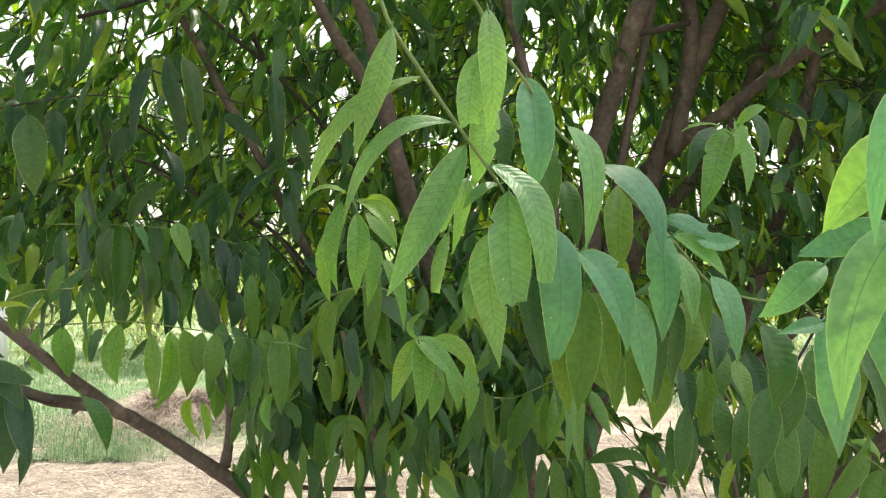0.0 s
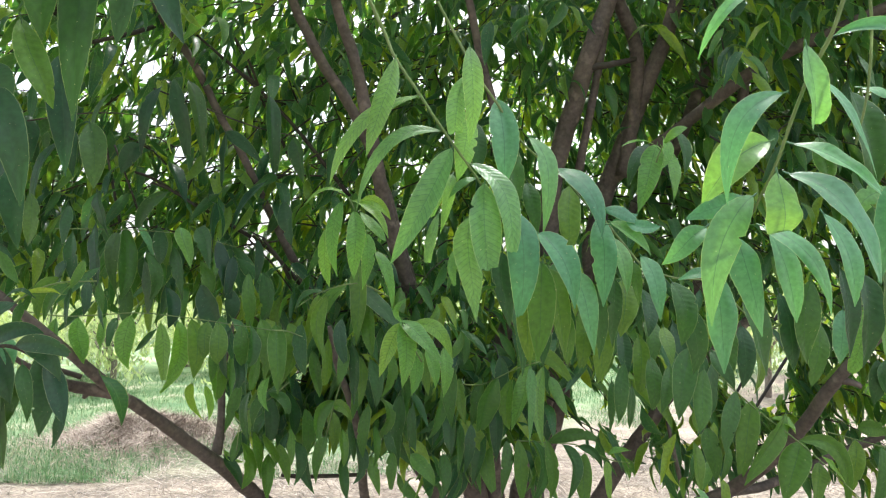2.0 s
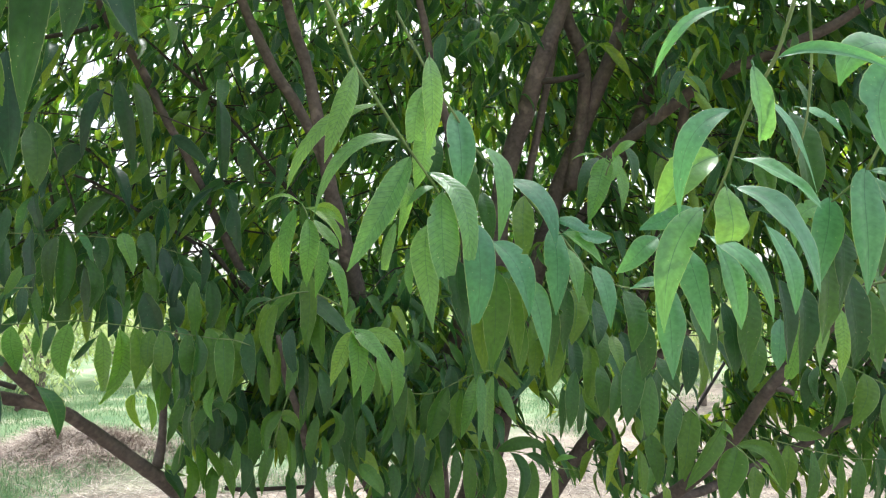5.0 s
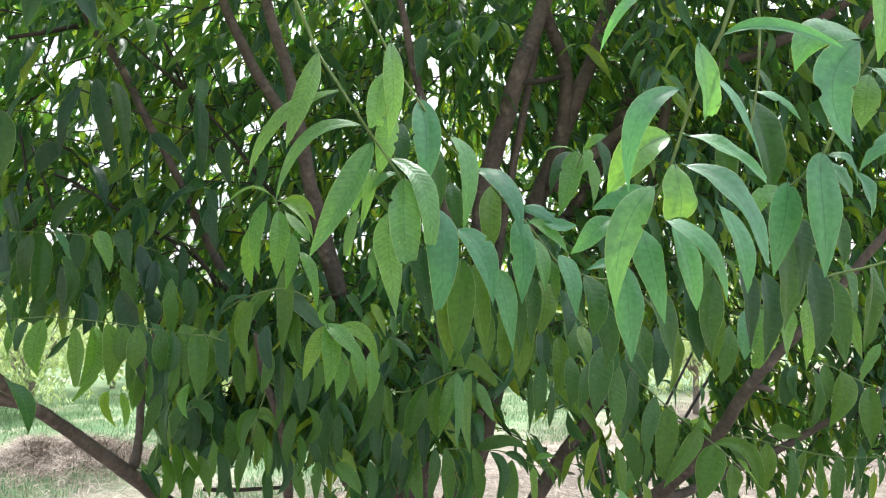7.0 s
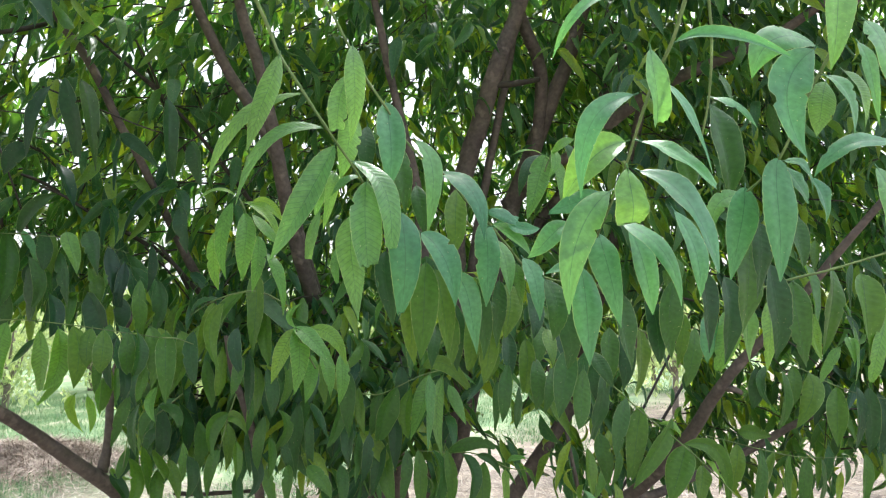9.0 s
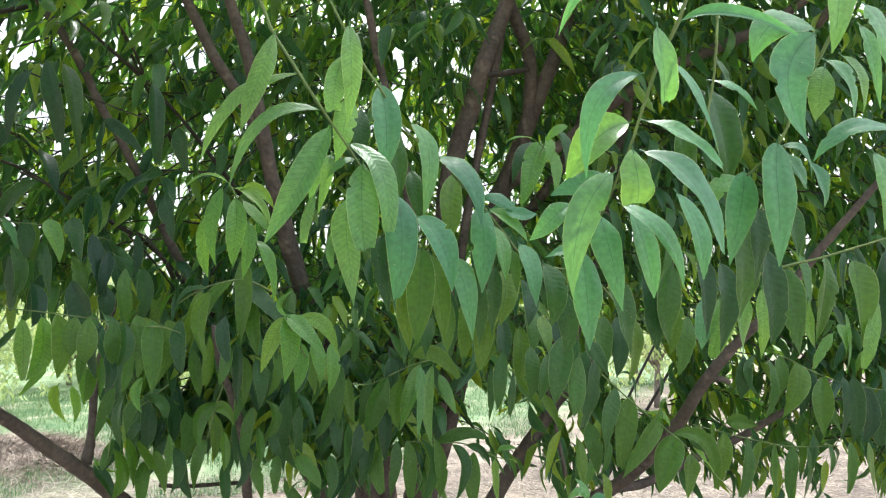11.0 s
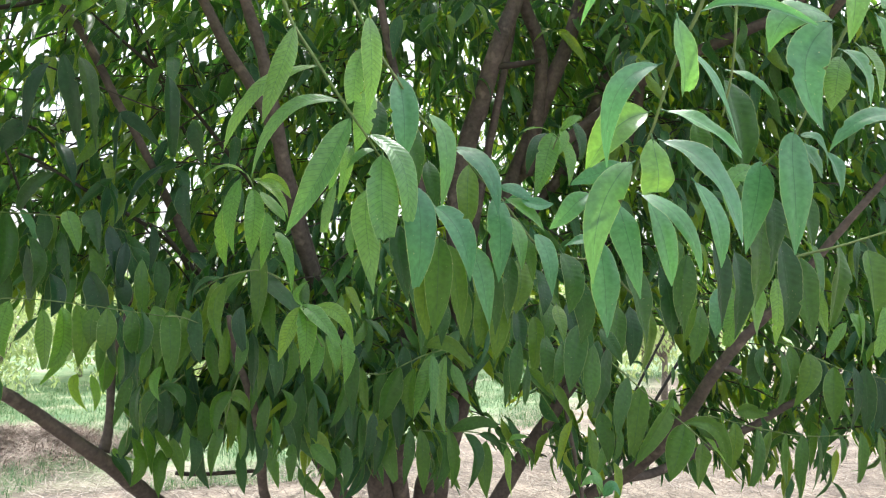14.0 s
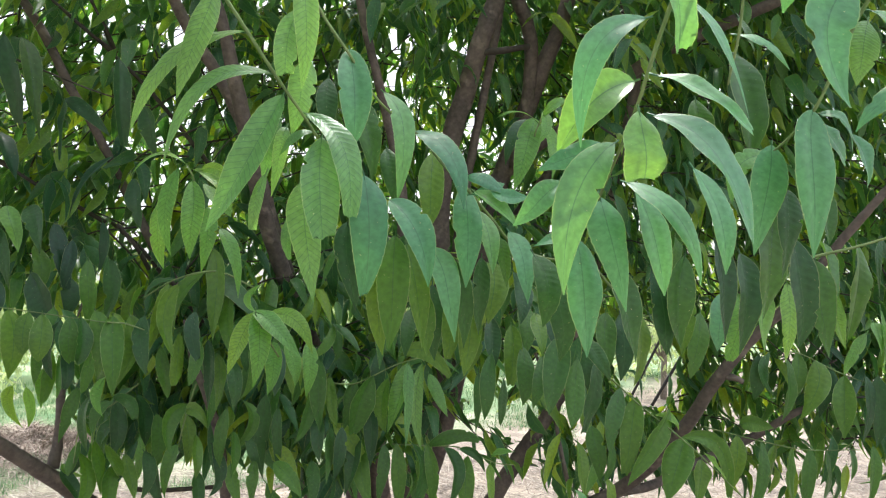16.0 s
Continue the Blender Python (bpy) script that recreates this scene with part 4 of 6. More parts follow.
shoot([], 0.0016, 4, [
    (0.483, 1.347, 1.130, 0.479, 1.336, 1.090, 0.491, 1.341, 1.017, 0.027, -25, 0),
    (0.534, 1.341, 1.156, 0.502, 1.334, 1.159, 0.484, 1.341, 1.146, 0.019, 30, 0),
])
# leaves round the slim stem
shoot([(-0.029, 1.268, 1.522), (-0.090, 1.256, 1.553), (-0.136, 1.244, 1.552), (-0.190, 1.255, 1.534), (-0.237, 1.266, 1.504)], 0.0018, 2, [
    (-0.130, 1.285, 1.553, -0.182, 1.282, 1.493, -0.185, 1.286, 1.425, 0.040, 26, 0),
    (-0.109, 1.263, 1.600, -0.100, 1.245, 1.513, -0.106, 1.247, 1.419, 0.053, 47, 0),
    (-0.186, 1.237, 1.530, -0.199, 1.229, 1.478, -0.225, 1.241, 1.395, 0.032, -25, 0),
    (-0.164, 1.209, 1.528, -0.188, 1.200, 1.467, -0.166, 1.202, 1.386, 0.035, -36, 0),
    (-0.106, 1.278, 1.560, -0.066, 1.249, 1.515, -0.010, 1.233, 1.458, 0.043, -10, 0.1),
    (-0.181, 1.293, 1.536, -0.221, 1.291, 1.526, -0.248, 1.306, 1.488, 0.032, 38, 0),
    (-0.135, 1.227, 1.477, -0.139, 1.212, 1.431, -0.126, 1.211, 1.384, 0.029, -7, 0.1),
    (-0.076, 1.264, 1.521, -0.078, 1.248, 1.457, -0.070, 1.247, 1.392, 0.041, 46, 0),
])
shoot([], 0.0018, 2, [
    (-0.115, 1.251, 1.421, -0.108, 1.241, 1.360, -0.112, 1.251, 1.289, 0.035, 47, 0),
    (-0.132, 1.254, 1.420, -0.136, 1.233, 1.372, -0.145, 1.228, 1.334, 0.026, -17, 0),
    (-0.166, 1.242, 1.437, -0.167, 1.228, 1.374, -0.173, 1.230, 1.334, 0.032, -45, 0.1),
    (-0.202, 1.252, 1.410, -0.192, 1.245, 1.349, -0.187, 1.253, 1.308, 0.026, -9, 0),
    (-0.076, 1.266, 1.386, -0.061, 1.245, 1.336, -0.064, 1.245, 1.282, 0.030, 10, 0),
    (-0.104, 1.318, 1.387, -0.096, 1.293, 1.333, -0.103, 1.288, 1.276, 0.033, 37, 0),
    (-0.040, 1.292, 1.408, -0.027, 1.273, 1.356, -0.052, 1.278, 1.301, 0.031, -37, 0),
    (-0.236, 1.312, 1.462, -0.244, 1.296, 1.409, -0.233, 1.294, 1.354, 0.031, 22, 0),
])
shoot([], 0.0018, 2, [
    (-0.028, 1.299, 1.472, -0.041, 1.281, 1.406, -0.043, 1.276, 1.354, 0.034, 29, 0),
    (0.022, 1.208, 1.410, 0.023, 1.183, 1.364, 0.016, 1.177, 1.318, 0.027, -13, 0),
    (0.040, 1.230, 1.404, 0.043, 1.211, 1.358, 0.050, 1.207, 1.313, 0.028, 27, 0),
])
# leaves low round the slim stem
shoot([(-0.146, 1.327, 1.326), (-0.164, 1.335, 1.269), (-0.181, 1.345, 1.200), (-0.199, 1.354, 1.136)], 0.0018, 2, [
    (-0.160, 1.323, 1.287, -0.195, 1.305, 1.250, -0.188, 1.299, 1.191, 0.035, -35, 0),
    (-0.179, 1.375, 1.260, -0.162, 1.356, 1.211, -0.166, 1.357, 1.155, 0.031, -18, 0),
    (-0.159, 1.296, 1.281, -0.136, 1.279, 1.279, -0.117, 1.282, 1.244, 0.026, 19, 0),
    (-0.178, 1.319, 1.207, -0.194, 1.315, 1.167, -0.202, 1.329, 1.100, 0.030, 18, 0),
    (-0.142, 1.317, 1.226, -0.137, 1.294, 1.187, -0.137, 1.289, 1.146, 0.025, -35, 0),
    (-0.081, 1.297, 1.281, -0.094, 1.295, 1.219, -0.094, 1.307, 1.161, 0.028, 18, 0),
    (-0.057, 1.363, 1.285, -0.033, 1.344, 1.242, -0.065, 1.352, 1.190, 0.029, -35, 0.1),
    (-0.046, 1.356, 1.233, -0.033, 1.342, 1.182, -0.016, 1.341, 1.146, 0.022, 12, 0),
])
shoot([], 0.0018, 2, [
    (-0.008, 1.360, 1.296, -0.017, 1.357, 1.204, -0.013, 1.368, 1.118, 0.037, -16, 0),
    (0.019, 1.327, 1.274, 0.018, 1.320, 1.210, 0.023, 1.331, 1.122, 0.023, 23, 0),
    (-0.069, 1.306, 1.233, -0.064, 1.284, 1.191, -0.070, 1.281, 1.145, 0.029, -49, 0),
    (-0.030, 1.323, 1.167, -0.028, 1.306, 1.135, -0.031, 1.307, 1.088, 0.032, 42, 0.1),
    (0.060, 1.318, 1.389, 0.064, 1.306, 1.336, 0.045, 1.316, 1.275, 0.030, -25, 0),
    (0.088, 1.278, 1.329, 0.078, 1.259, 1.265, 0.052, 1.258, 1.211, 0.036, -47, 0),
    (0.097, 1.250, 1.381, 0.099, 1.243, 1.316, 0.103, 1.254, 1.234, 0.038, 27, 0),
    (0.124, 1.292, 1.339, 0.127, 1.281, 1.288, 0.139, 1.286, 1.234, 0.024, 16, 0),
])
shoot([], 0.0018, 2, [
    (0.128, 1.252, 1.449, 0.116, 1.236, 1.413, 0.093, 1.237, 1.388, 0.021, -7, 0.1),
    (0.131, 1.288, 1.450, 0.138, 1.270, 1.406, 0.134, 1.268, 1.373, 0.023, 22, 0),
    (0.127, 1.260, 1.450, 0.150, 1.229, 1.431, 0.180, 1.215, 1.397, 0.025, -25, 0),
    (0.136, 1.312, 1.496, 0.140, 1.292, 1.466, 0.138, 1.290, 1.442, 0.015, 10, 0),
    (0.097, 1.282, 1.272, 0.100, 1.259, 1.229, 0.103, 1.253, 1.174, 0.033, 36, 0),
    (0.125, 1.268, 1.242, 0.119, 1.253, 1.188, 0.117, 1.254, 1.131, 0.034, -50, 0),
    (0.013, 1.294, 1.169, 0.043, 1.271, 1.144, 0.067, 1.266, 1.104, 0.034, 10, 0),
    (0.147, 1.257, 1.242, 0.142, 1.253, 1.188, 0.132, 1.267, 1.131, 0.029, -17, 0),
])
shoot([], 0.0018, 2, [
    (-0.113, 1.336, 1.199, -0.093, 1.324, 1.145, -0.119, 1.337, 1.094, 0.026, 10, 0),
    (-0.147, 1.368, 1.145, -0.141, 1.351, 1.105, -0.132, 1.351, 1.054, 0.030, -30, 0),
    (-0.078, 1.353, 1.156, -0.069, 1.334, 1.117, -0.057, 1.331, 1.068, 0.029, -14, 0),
    (0.088, 1.315, 1.164, 0.093, 1.294, 1.122, 0.085, 1.292, 1.071, 0.029, 15, 0),
])
# row of yellow-green leaves on a level twig
shoot([(-0.828, 1.271, 1.500), (-0.733, 1.245, 1.489), (-0.639, 1.217, 1.492), (-0.551, 1.201, 1.496), (-0.437, 1.171, 1.485), (-0.350, 1.157, 1.472), (-0.273, 1.144, 1.461)], 0.0014, 4, [
    (-0.570, 1.203, 1.491, -0.581, 1.194, 1.440, -0.573, 1.199, 1.380, 0.039, -22, 0),
    (-0.500, 1.170, 1.476, -0.490, 1.160, 1.419, -0.492, 1.169, 1.358, 0.036, 23, 0.1),
    (-0.464, 1.166, 1.479, -0.456, 1.154, 1.419, -0.486, 1.165, 1.360, 0.041, -40, 0),
    (-0.623, 1.203, 1.490, -0.625, 1.196, 1.445, -0.634, 1.206, 1.407, 0.038, 45, 0.1),
    (-0.683, 1.216, 1.486, -0.677, 1.204, 1.440, -0.668, 1.209, 1.391, 0.042, -43, 0),
    (-0.732, 1.224, 1.486, -0.729, 1.210, 1.438, -0.716, 1.210, 1.397, 0.034, 26, 0),
])
shoot([], 0.0014, 2, [
    (-0.433, 1.152, 1.484, -0.417, 1.140, 1.428, -0.427, 1.149, 1.365, 0.049, -42, 0),
    (-0.401, 1.156, 1.479, -0.405, 1.144, 1.438, -0.404, 1.146, 1.405, 0.037, -6, 0),
    (-0.381, 1.159, 1.476, -0.378, 1.147, 1.427, -0.381, 1.150, 1.393, 0.037, -17, 0),
    (-0.359, 1.178, 1.462, -0.373, 1.170, 1.411, -0.366, 1.176, 1.359, 0.030, 37, 0),
    (-0.333, 1.155, 1.472, -0.333, 1.146, 1.429, -0.329, 1.153, 1.390, 0.031, -16, 0.1),
    (-0.315, 1.146, 1.472, -0.307, 1.134, 1.418, -0.316, 1.140, 1.388, 0.030, -40, 0),
])
# bluish leaves at the end of the level twig
shoot([(-0.273, 1.144, 1.461), (-0.240, 1.138, 1.459), (-0.209, 1.144, 1.447)], 0.0014, 2, [
    (-0.300, 1.177, 1.481, -0.281, 1.152, 1.423, -0.287, 1.150, 1.359, 0.037, 16, 0),
    (-0.265, 1.157, 1.471, -0.259, 1.137, 1.407, -0.256, 1.134, 1.333, 0.039, -8, 0),
    (-0.244, 1.187, 1.472, -0.231, 1.162, 1.409, -0.261, 1.162, 1.340, 0.040, 24, 0),
    (-0.213, 1.160, 1.472, -0.213, 1.141, 1.415, -0.202, 1.135, 1.368, 0.031, 13, 0),
    (-0.351, 1.183, 1.418, -0.338, 1.163, 1.378, -0.343, 1.161, 1.342, 0.023, -20, 0.1),
    (-0.314, 1.224, 1.411, -0.319, 1.203, 1.360, -0.324, 1.195, 1.331, 0.024, -44, 0),
    (-0.390, 1.237, 1.406, -0.384, 1.213, 1.359, -0.393, 1.209, 1.313, 0.028, -46, 0.1),
    (-0.408, 1.223, 1.416, -0.403, 1.206, 1.382, -0.407, 1.207, 1.347, 0.020, -9, 0),
])
shoot([], 0.0014, 4, [
    (-0.454, 1.242, 1.342, -0.453, 1.220, 1.311, -0.424, 1.211, 1.271, 0.022, -38, 0),
    (-0.415, 1.196, 1.345, -0.400, 1.177, 1.310, -0.403, 1.177, 1.277, 0.021, -43, 0),
    (-0.398, 1.224, 1.375, -0.399, 1.219, 1.340, -0.402, 1.232, 1.301, 0.020, -16, 0),
    (-0.477, 1.237, 1.383, -0.489, 1.223, 1.360, -0.520, 1.230, 1.324, 0.017, -37, 0.1),
    (-0.289, 1.213, 1.357, -0.298, 1.192, 1.325, -0.283, 1.182, 1.291, 0.020, 5, 0),
])
# low leaves beside the upright shoot
shoot([(-0.276, 1.412, 1.319), (-0.331, 1.416, 1.274), (-0.386, 1.419, 1.243), (-0.404, 1.430, 1.153)], 0.0018, 2, [
    (-0.391, 1.404, 1.316, -0.405, 1.394, 1.267, -0.426, 1.404, 1.203, 0.028, -18, 0),
    (-0.368, 1.416, 1.299, -0.380, 1.402, 1.248, -0.370, 1.402, 1.183, 0.034, 49, 0),
    (-0.325, 1.407, 1.282, -0.352, 1.391, 1.264, -0.357, 1.389, 1.216, 0.025, -11, 0),
    (-0.338, 1.479, 1.283, -0.326, 1.465, 1.203, -0.348, 1.471, 1.161, 0.036, -9, 0),
    (-0.327, 1.417, 1.294, -0.287, 1.383, 1.284, -0.273, 1.373, 1.248, 0.026, -6, 0.1),
    (-0.295, 1.487, 1.288, -0.274, 1.469, 1.231, -0.271, 1.470, 1.178, 0.047, -50, 0),
    (-0.362, 1.500, 1.252, -0.360, 1.478, 1.201, -0.357, 1.471, 1.154, 0.029, 28, 0),
    (-0.387, 1.465, 1.196, -0.395, 1.442, 1.166, -0.414, 1.439, 1.125, 0.026, -15, 0),
])
shoot([], 0.0018, 2, [
    (-0.398, 1.447, 1.197, -0.408, 1.431, 1.157, -0.414, 1.429, 1.128, 0.023, 5, 0),
    (-0.358, 1.410, 1.204, -0.342, 1.390, 1.159, -0.338, 1.389, 1.097, 0.034, -51, 0),
    (-0.339, 1.418, 1.195, -0.308, 1.391, 1.159, -0.301, 1.384, 1.134, 0.029, -41, 0.1),
    (-0.301, 1.429, 1.169, -0.286, 1.402, 1.133, -0.272, 1.392, 1.080, 0.029, -14, 0),
    (-0.255, 1.386, 1.182, -0.239, 1.369, 1.141, -0.258, 1.375, 1.084, 0.028, -8, 0),
    (-0.386, 1.404, 1.181, -0.362, 1.384, 1.130, -0.382, 1.389, 1.074, 0.036, -40, 0),
    (-0.449, 1.500, 1.125, -0.420, 1.478, 1.098, -0.401, 1.476, 1.051, 0.028, -16, 0),
    (-0.324, 1.414, 1.148, -0.326, 1.399, 1.106, -0.324, 1.402, 1.043, 0.039, -42, 0),
])
shoot([], 0.0018, 2, [
    (-0.236, 1.401, 1.258, -0.226, 1.385, 1.201, -0.235, 1.389, 1.142, 0.036, -31, 0),
    (-0.245, 1.439, 1.169, -0.239, 1.414, 1.117, -0.214, 1.402, 1.056, 0.037, 38, 0),
])
shoot([], 0.0018, 4, [
    (-0.450, 1.508, 1.137, -0.431, 1.495, 1.119, -0.397, 1.495, 1.111, 0.016, -18, 0),
    (-0.277, 1.439, 1.204, -0.271, 1.421, 1.153, -0.286, 1.424, 1.098, 0.035, 50, 0),
])
# thin pale twig low down
shoot([(0.687, 1.225, 1.355), (0.721, 1.212, 1.324), (0.775, 1.197, 1.272), (0.854, 1.178, 1.207), (0.905, 1.163, 1.158), (0.989, 1.146, 1.072)], 0.0018, 2, [
    (0.685, 1.203, 1.385, 0.663, 1.190, 1.299, 0.638, 1.193, 1.219, 0.057, -35, 0.1),
    (0.667, 1.226, 1.396, 0.657, 1.209, 1.347, 0.668, 1.205, 1.292, 0.035, 43, 0),
    (0.731, 1.203, 1.312, 0.705, 1.186, 1.249, 0.695, 1.184, 1.177, 0.039, 6, 0),
    (0.769, 1.206, 1.291, 0.749, 1.196, 1.214, 0.735, 1.202, 1.128, 0.049, 27, 0.1),
    (0.837, 1.191, 1.266, 0.790, 1.178, 1.199, 0.735, 1.186, 1.113, 0.057, -34, 0),
    (0.755, 1.239, 1.339, 0.775, 1.214, 1.332, 0.783, 1.212, 1.277, 0.023, -32, 0),
    (0.876, 1.202, 1.200, 0.850, 1.190, 1.144, 0.828, 1.194, 1.073, 0.064, 36, 0),
    (0.862, 1.189, 1.205, 0.937, 1.168, 1.186, 0.965, 1.180, 1.074, 0.035, 33, 0.1),
])
shoot([], 0.0018, 2, [
    (0.923, 1.213, 1.150, 0.908, 1.196, 1.109, 0.899, 1.195, 1.050, 0.042, -6, 0),
    (0.842, 1.199, 1.334, 0.839, 1.191, 1.314, 0.839, 1.198, 1.291, 0.010, 10, 0.1),
    (0.685, 1.253, 1.224, 0.689, 1.236, 1.177, 0.696, 1.236, 1.107, 0.040, 26, 0),
    (0.643, 1.229, 1.198, 0.643, 1.211, 1.147, 0.648, 1.209, 1.090, 0.032, -12, 0),
    (0.710, 1.209, 1.196, 0.706, 1.200, 1.158, 0.693, 1.210, 1.114, 0.021, -11, 0),
])
shoot([], 0.0018, 4, [
    (0.816, 1.217, 1.249, 0.842, 1.195, 1.240, 0.858, 1.193, 1.219, 0.032, -25, 0),
    (0.913, 1.185, 1.172, 0.920, 1.164, 1.158, 0.946, 1.158, 1.120, 0.026, -24, 0.1),
])
# leaves over the opening, their green darkened as by shade
shoot([(0.474, 0.766, 1.557), (0.542, 0.809, 1.506), (0.581, 0.805, 1.477), (0.621, 0.765, 1.506)], 0.0018, 2, [
    (0.544, 0.818, 1.481, 0.541, 0.798, 1.435, 0.533, 0.797, 1.382, 0.032, 22, 0),
    (0.586, 0.837, 1.482, 0.581, 0.824, 1.425, 0.569, 0.827, 1.368, 0.037, -24, 0),
    (0.580, 0.795, 1.480, 0.596, 0.784, 1.442, 0.615, 0.789, 1.404, 0.020, -23, 0),
    (0.520, 0.817, 1.483, 0.511, 0.801, 1.434, 0.505, 0.801, 1.385, 0.032, 6, 0),
    (0.630, 0.769, 1.508, 0.623, 0.763, 1.465, 0.618, 0.773, 1.418, 0.023, 23, 0),
    (0.668, 0.799, 1.483, 0.652, 0.785, 1.428, 0.641, 0.786, 1.384, 0.032, 4, 0),
    (0.626, 0.841, 1.518, 0.620, 0.823, 1.473, 0.611, 0.822, 1.433, 0.027, 5, 0),
])
# low row of leaves
shoot([(1.006, 1.335, 1.195), (1.078, 1.314, 1.177), (1.156, 1.291, 1.158), (1.240, 1.277, 1.143), (1.358, 1.246, 1.145)], 0.0016, 2, [
    (1.055, 1.279, 1.183, 1.049, 1.272, 1.128, 1.041, 1.284, 1.066, 0.039, 35, 0.1),
    (1.033, 1.303, 1.193, 1.041, 1.298, 1.136, 1.051, 1.307, 1.088, 0.047, -41, 0),
    (1.133, 1.298, 1.163, 1.130, 1.288, 1.093, 1.109, 1.298, 1.016, 0.030, 10, 0.1),
    (1.182, 1.311, 1.151, 1.160, 1.309, 1.087, 1.146, 1.323, 1.007, 0.035, -22, 0),
    (1.206, 1.285, 1.149, 1.194, 1.282, 1.085, 1.208, 1.291, 1.013, 0.039, -19, 0),
    (1.260, 1.292, 1.142, 1.247, 1.287, 1.074, 1.251, 1.297, 0.995, 0.036, 18, 0),
    (1.289, 1.275, 1.141, 1.288, 1.265, 1.078, 1.268, 1.276, 1.001, 0.041, -33, 0),
    (1.325, 1.245, 1.150, 1.326, 1.234, 1.118, 1.323, 1.240, 1.077, 0.023, -12, 0),
])
shoot([], 0.0016, 2, [
    (1.377, 1.231, 1.157, 1.373, 1.225, 1.097, 1.368, 1.237, 1.027, 0.031, 9, 0.1),
    (1.453, 1.252, 1.150, 1.452, 1.245, 1.089, 1.467, 1.252, 1.018, 0.034, -14, 0),
])
# leaves under the twig above the low row
shoot([(1.195, 1.265, 1.375), (1.230, 1.259, 1.365), (1.293, 1.241, 1.331), (1.369, 1.230, 1.303), (1.458, 1.205, 1.287)], 0.0014, 2, [
    (1.132, 1.299, 1.366, 1.127, 1.291, 1.315, 1.120, 1.301, 1.261, 0.041, 33, 0),
    (1.175, 1.261, 1.362, 1.184, 1.258, 1.290, 1.172, 1.275, 1.213, 0.045, -18, 0),
    (1.236, 1.239, 1.356, 1.233, 1.230, 1.292, 1.197, 1.244, 1.220, 0.052, 36, 0),
    (1.303, 1.263, 1.331, 1.285, 1.262, 1.273, 1.275, 1.276, 1.218, 0.038, 38, 0),
    (1.298, 1.220, 1.322, 1.289, 1.214, 1.252, 1.294, 1.223, 1.177, 0.049, 41, 0),
    (1.352, 1.218, 1.321, 1.353, 1.209, 1.248, 1.339, 1.221, 1.162, 0.041, -12, 0),
    (1.380, 1.212, 1.321, 1.383, 1.211, 1.236, 1.383, 1.226, 1.153, 0.044, 35, 0),
    (1.426, 1.235, 1.304, 1.442, 1.227, 1.225, 1.426, 1.240, 1.155, 0.043, 25, 0),
])
shoot([], 0.0014, 2, [
    (1.488, 1.235, 1.285, 1.470, 1.232, 1.216, 1.478, 1.240, 1.138, 0.052, 41, 0.1),
    (1.076, 1.297, 1.204, 1.107, 1.281, 1.208, 1.154, 1.280, 1.196, 0.039, 40, 0),
    (1.225, 1.283, 1.371, 1.217, 1.273, 1.315, 1.205, 1.280, 1.258, 0.038, 27, 0),
    (1.150, 1.280, 1.372, 1.128, 1.278, 1.323, 1.159, 1.283, 1.273, 0.029, -5, 0.1),
])
# rising leaves low down
shoot([(0.598, 0.974, 1.060), (0.571, 0.977, 1.104), (0.552, 0.978, 1.134)], 0.0014, 0, [
    (0.561, 0.977, 1.123, 0.540, 0.971, 1.149, 0.520, 0.985, 1.134, 0.022, 20, 0),
    (0.565, 0.997, 1.113, 0.556, 0.984, 1.148, 0.537, 0.989, 1.170, 0.020, 10, 0),
    (0.565, 0.977, 1.114, 0.576, 0.960, 1.138, 0.590, 0.961, 1.117, 0.022, -15, 0),
    (0.570, 0.966, 1.104, 0.540, 0.959, 1.107, 0.515, 0.968, 1.094, 0.026, 10, 0),
])
# close leaves overhead, mostly in the tone with shade painted in
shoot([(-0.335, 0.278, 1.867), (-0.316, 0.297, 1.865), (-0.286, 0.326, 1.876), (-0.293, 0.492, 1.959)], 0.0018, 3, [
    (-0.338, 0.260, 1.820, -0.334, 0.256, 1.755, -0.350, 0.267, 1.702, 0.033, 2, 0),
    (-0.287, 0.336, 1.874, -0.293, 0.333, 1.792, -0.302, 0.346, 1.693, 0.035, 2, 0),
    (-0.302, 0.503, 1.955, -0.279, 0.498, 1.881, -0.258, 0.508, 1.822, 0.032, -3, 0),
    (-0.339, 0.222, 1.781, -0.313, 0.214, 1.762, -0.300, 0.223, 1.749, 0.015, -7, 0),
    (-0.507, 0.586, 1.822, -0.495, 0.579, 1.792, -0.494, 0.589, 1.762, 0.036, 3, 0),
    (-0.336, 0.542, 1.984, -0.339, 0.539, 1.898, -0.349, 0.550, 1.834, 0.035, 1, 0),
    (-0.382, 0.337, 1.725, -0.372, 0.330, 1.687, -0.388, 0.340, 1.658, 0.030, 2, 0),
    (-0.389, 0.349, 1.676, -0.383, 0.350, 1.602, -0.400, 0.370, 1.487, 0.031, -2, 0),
])
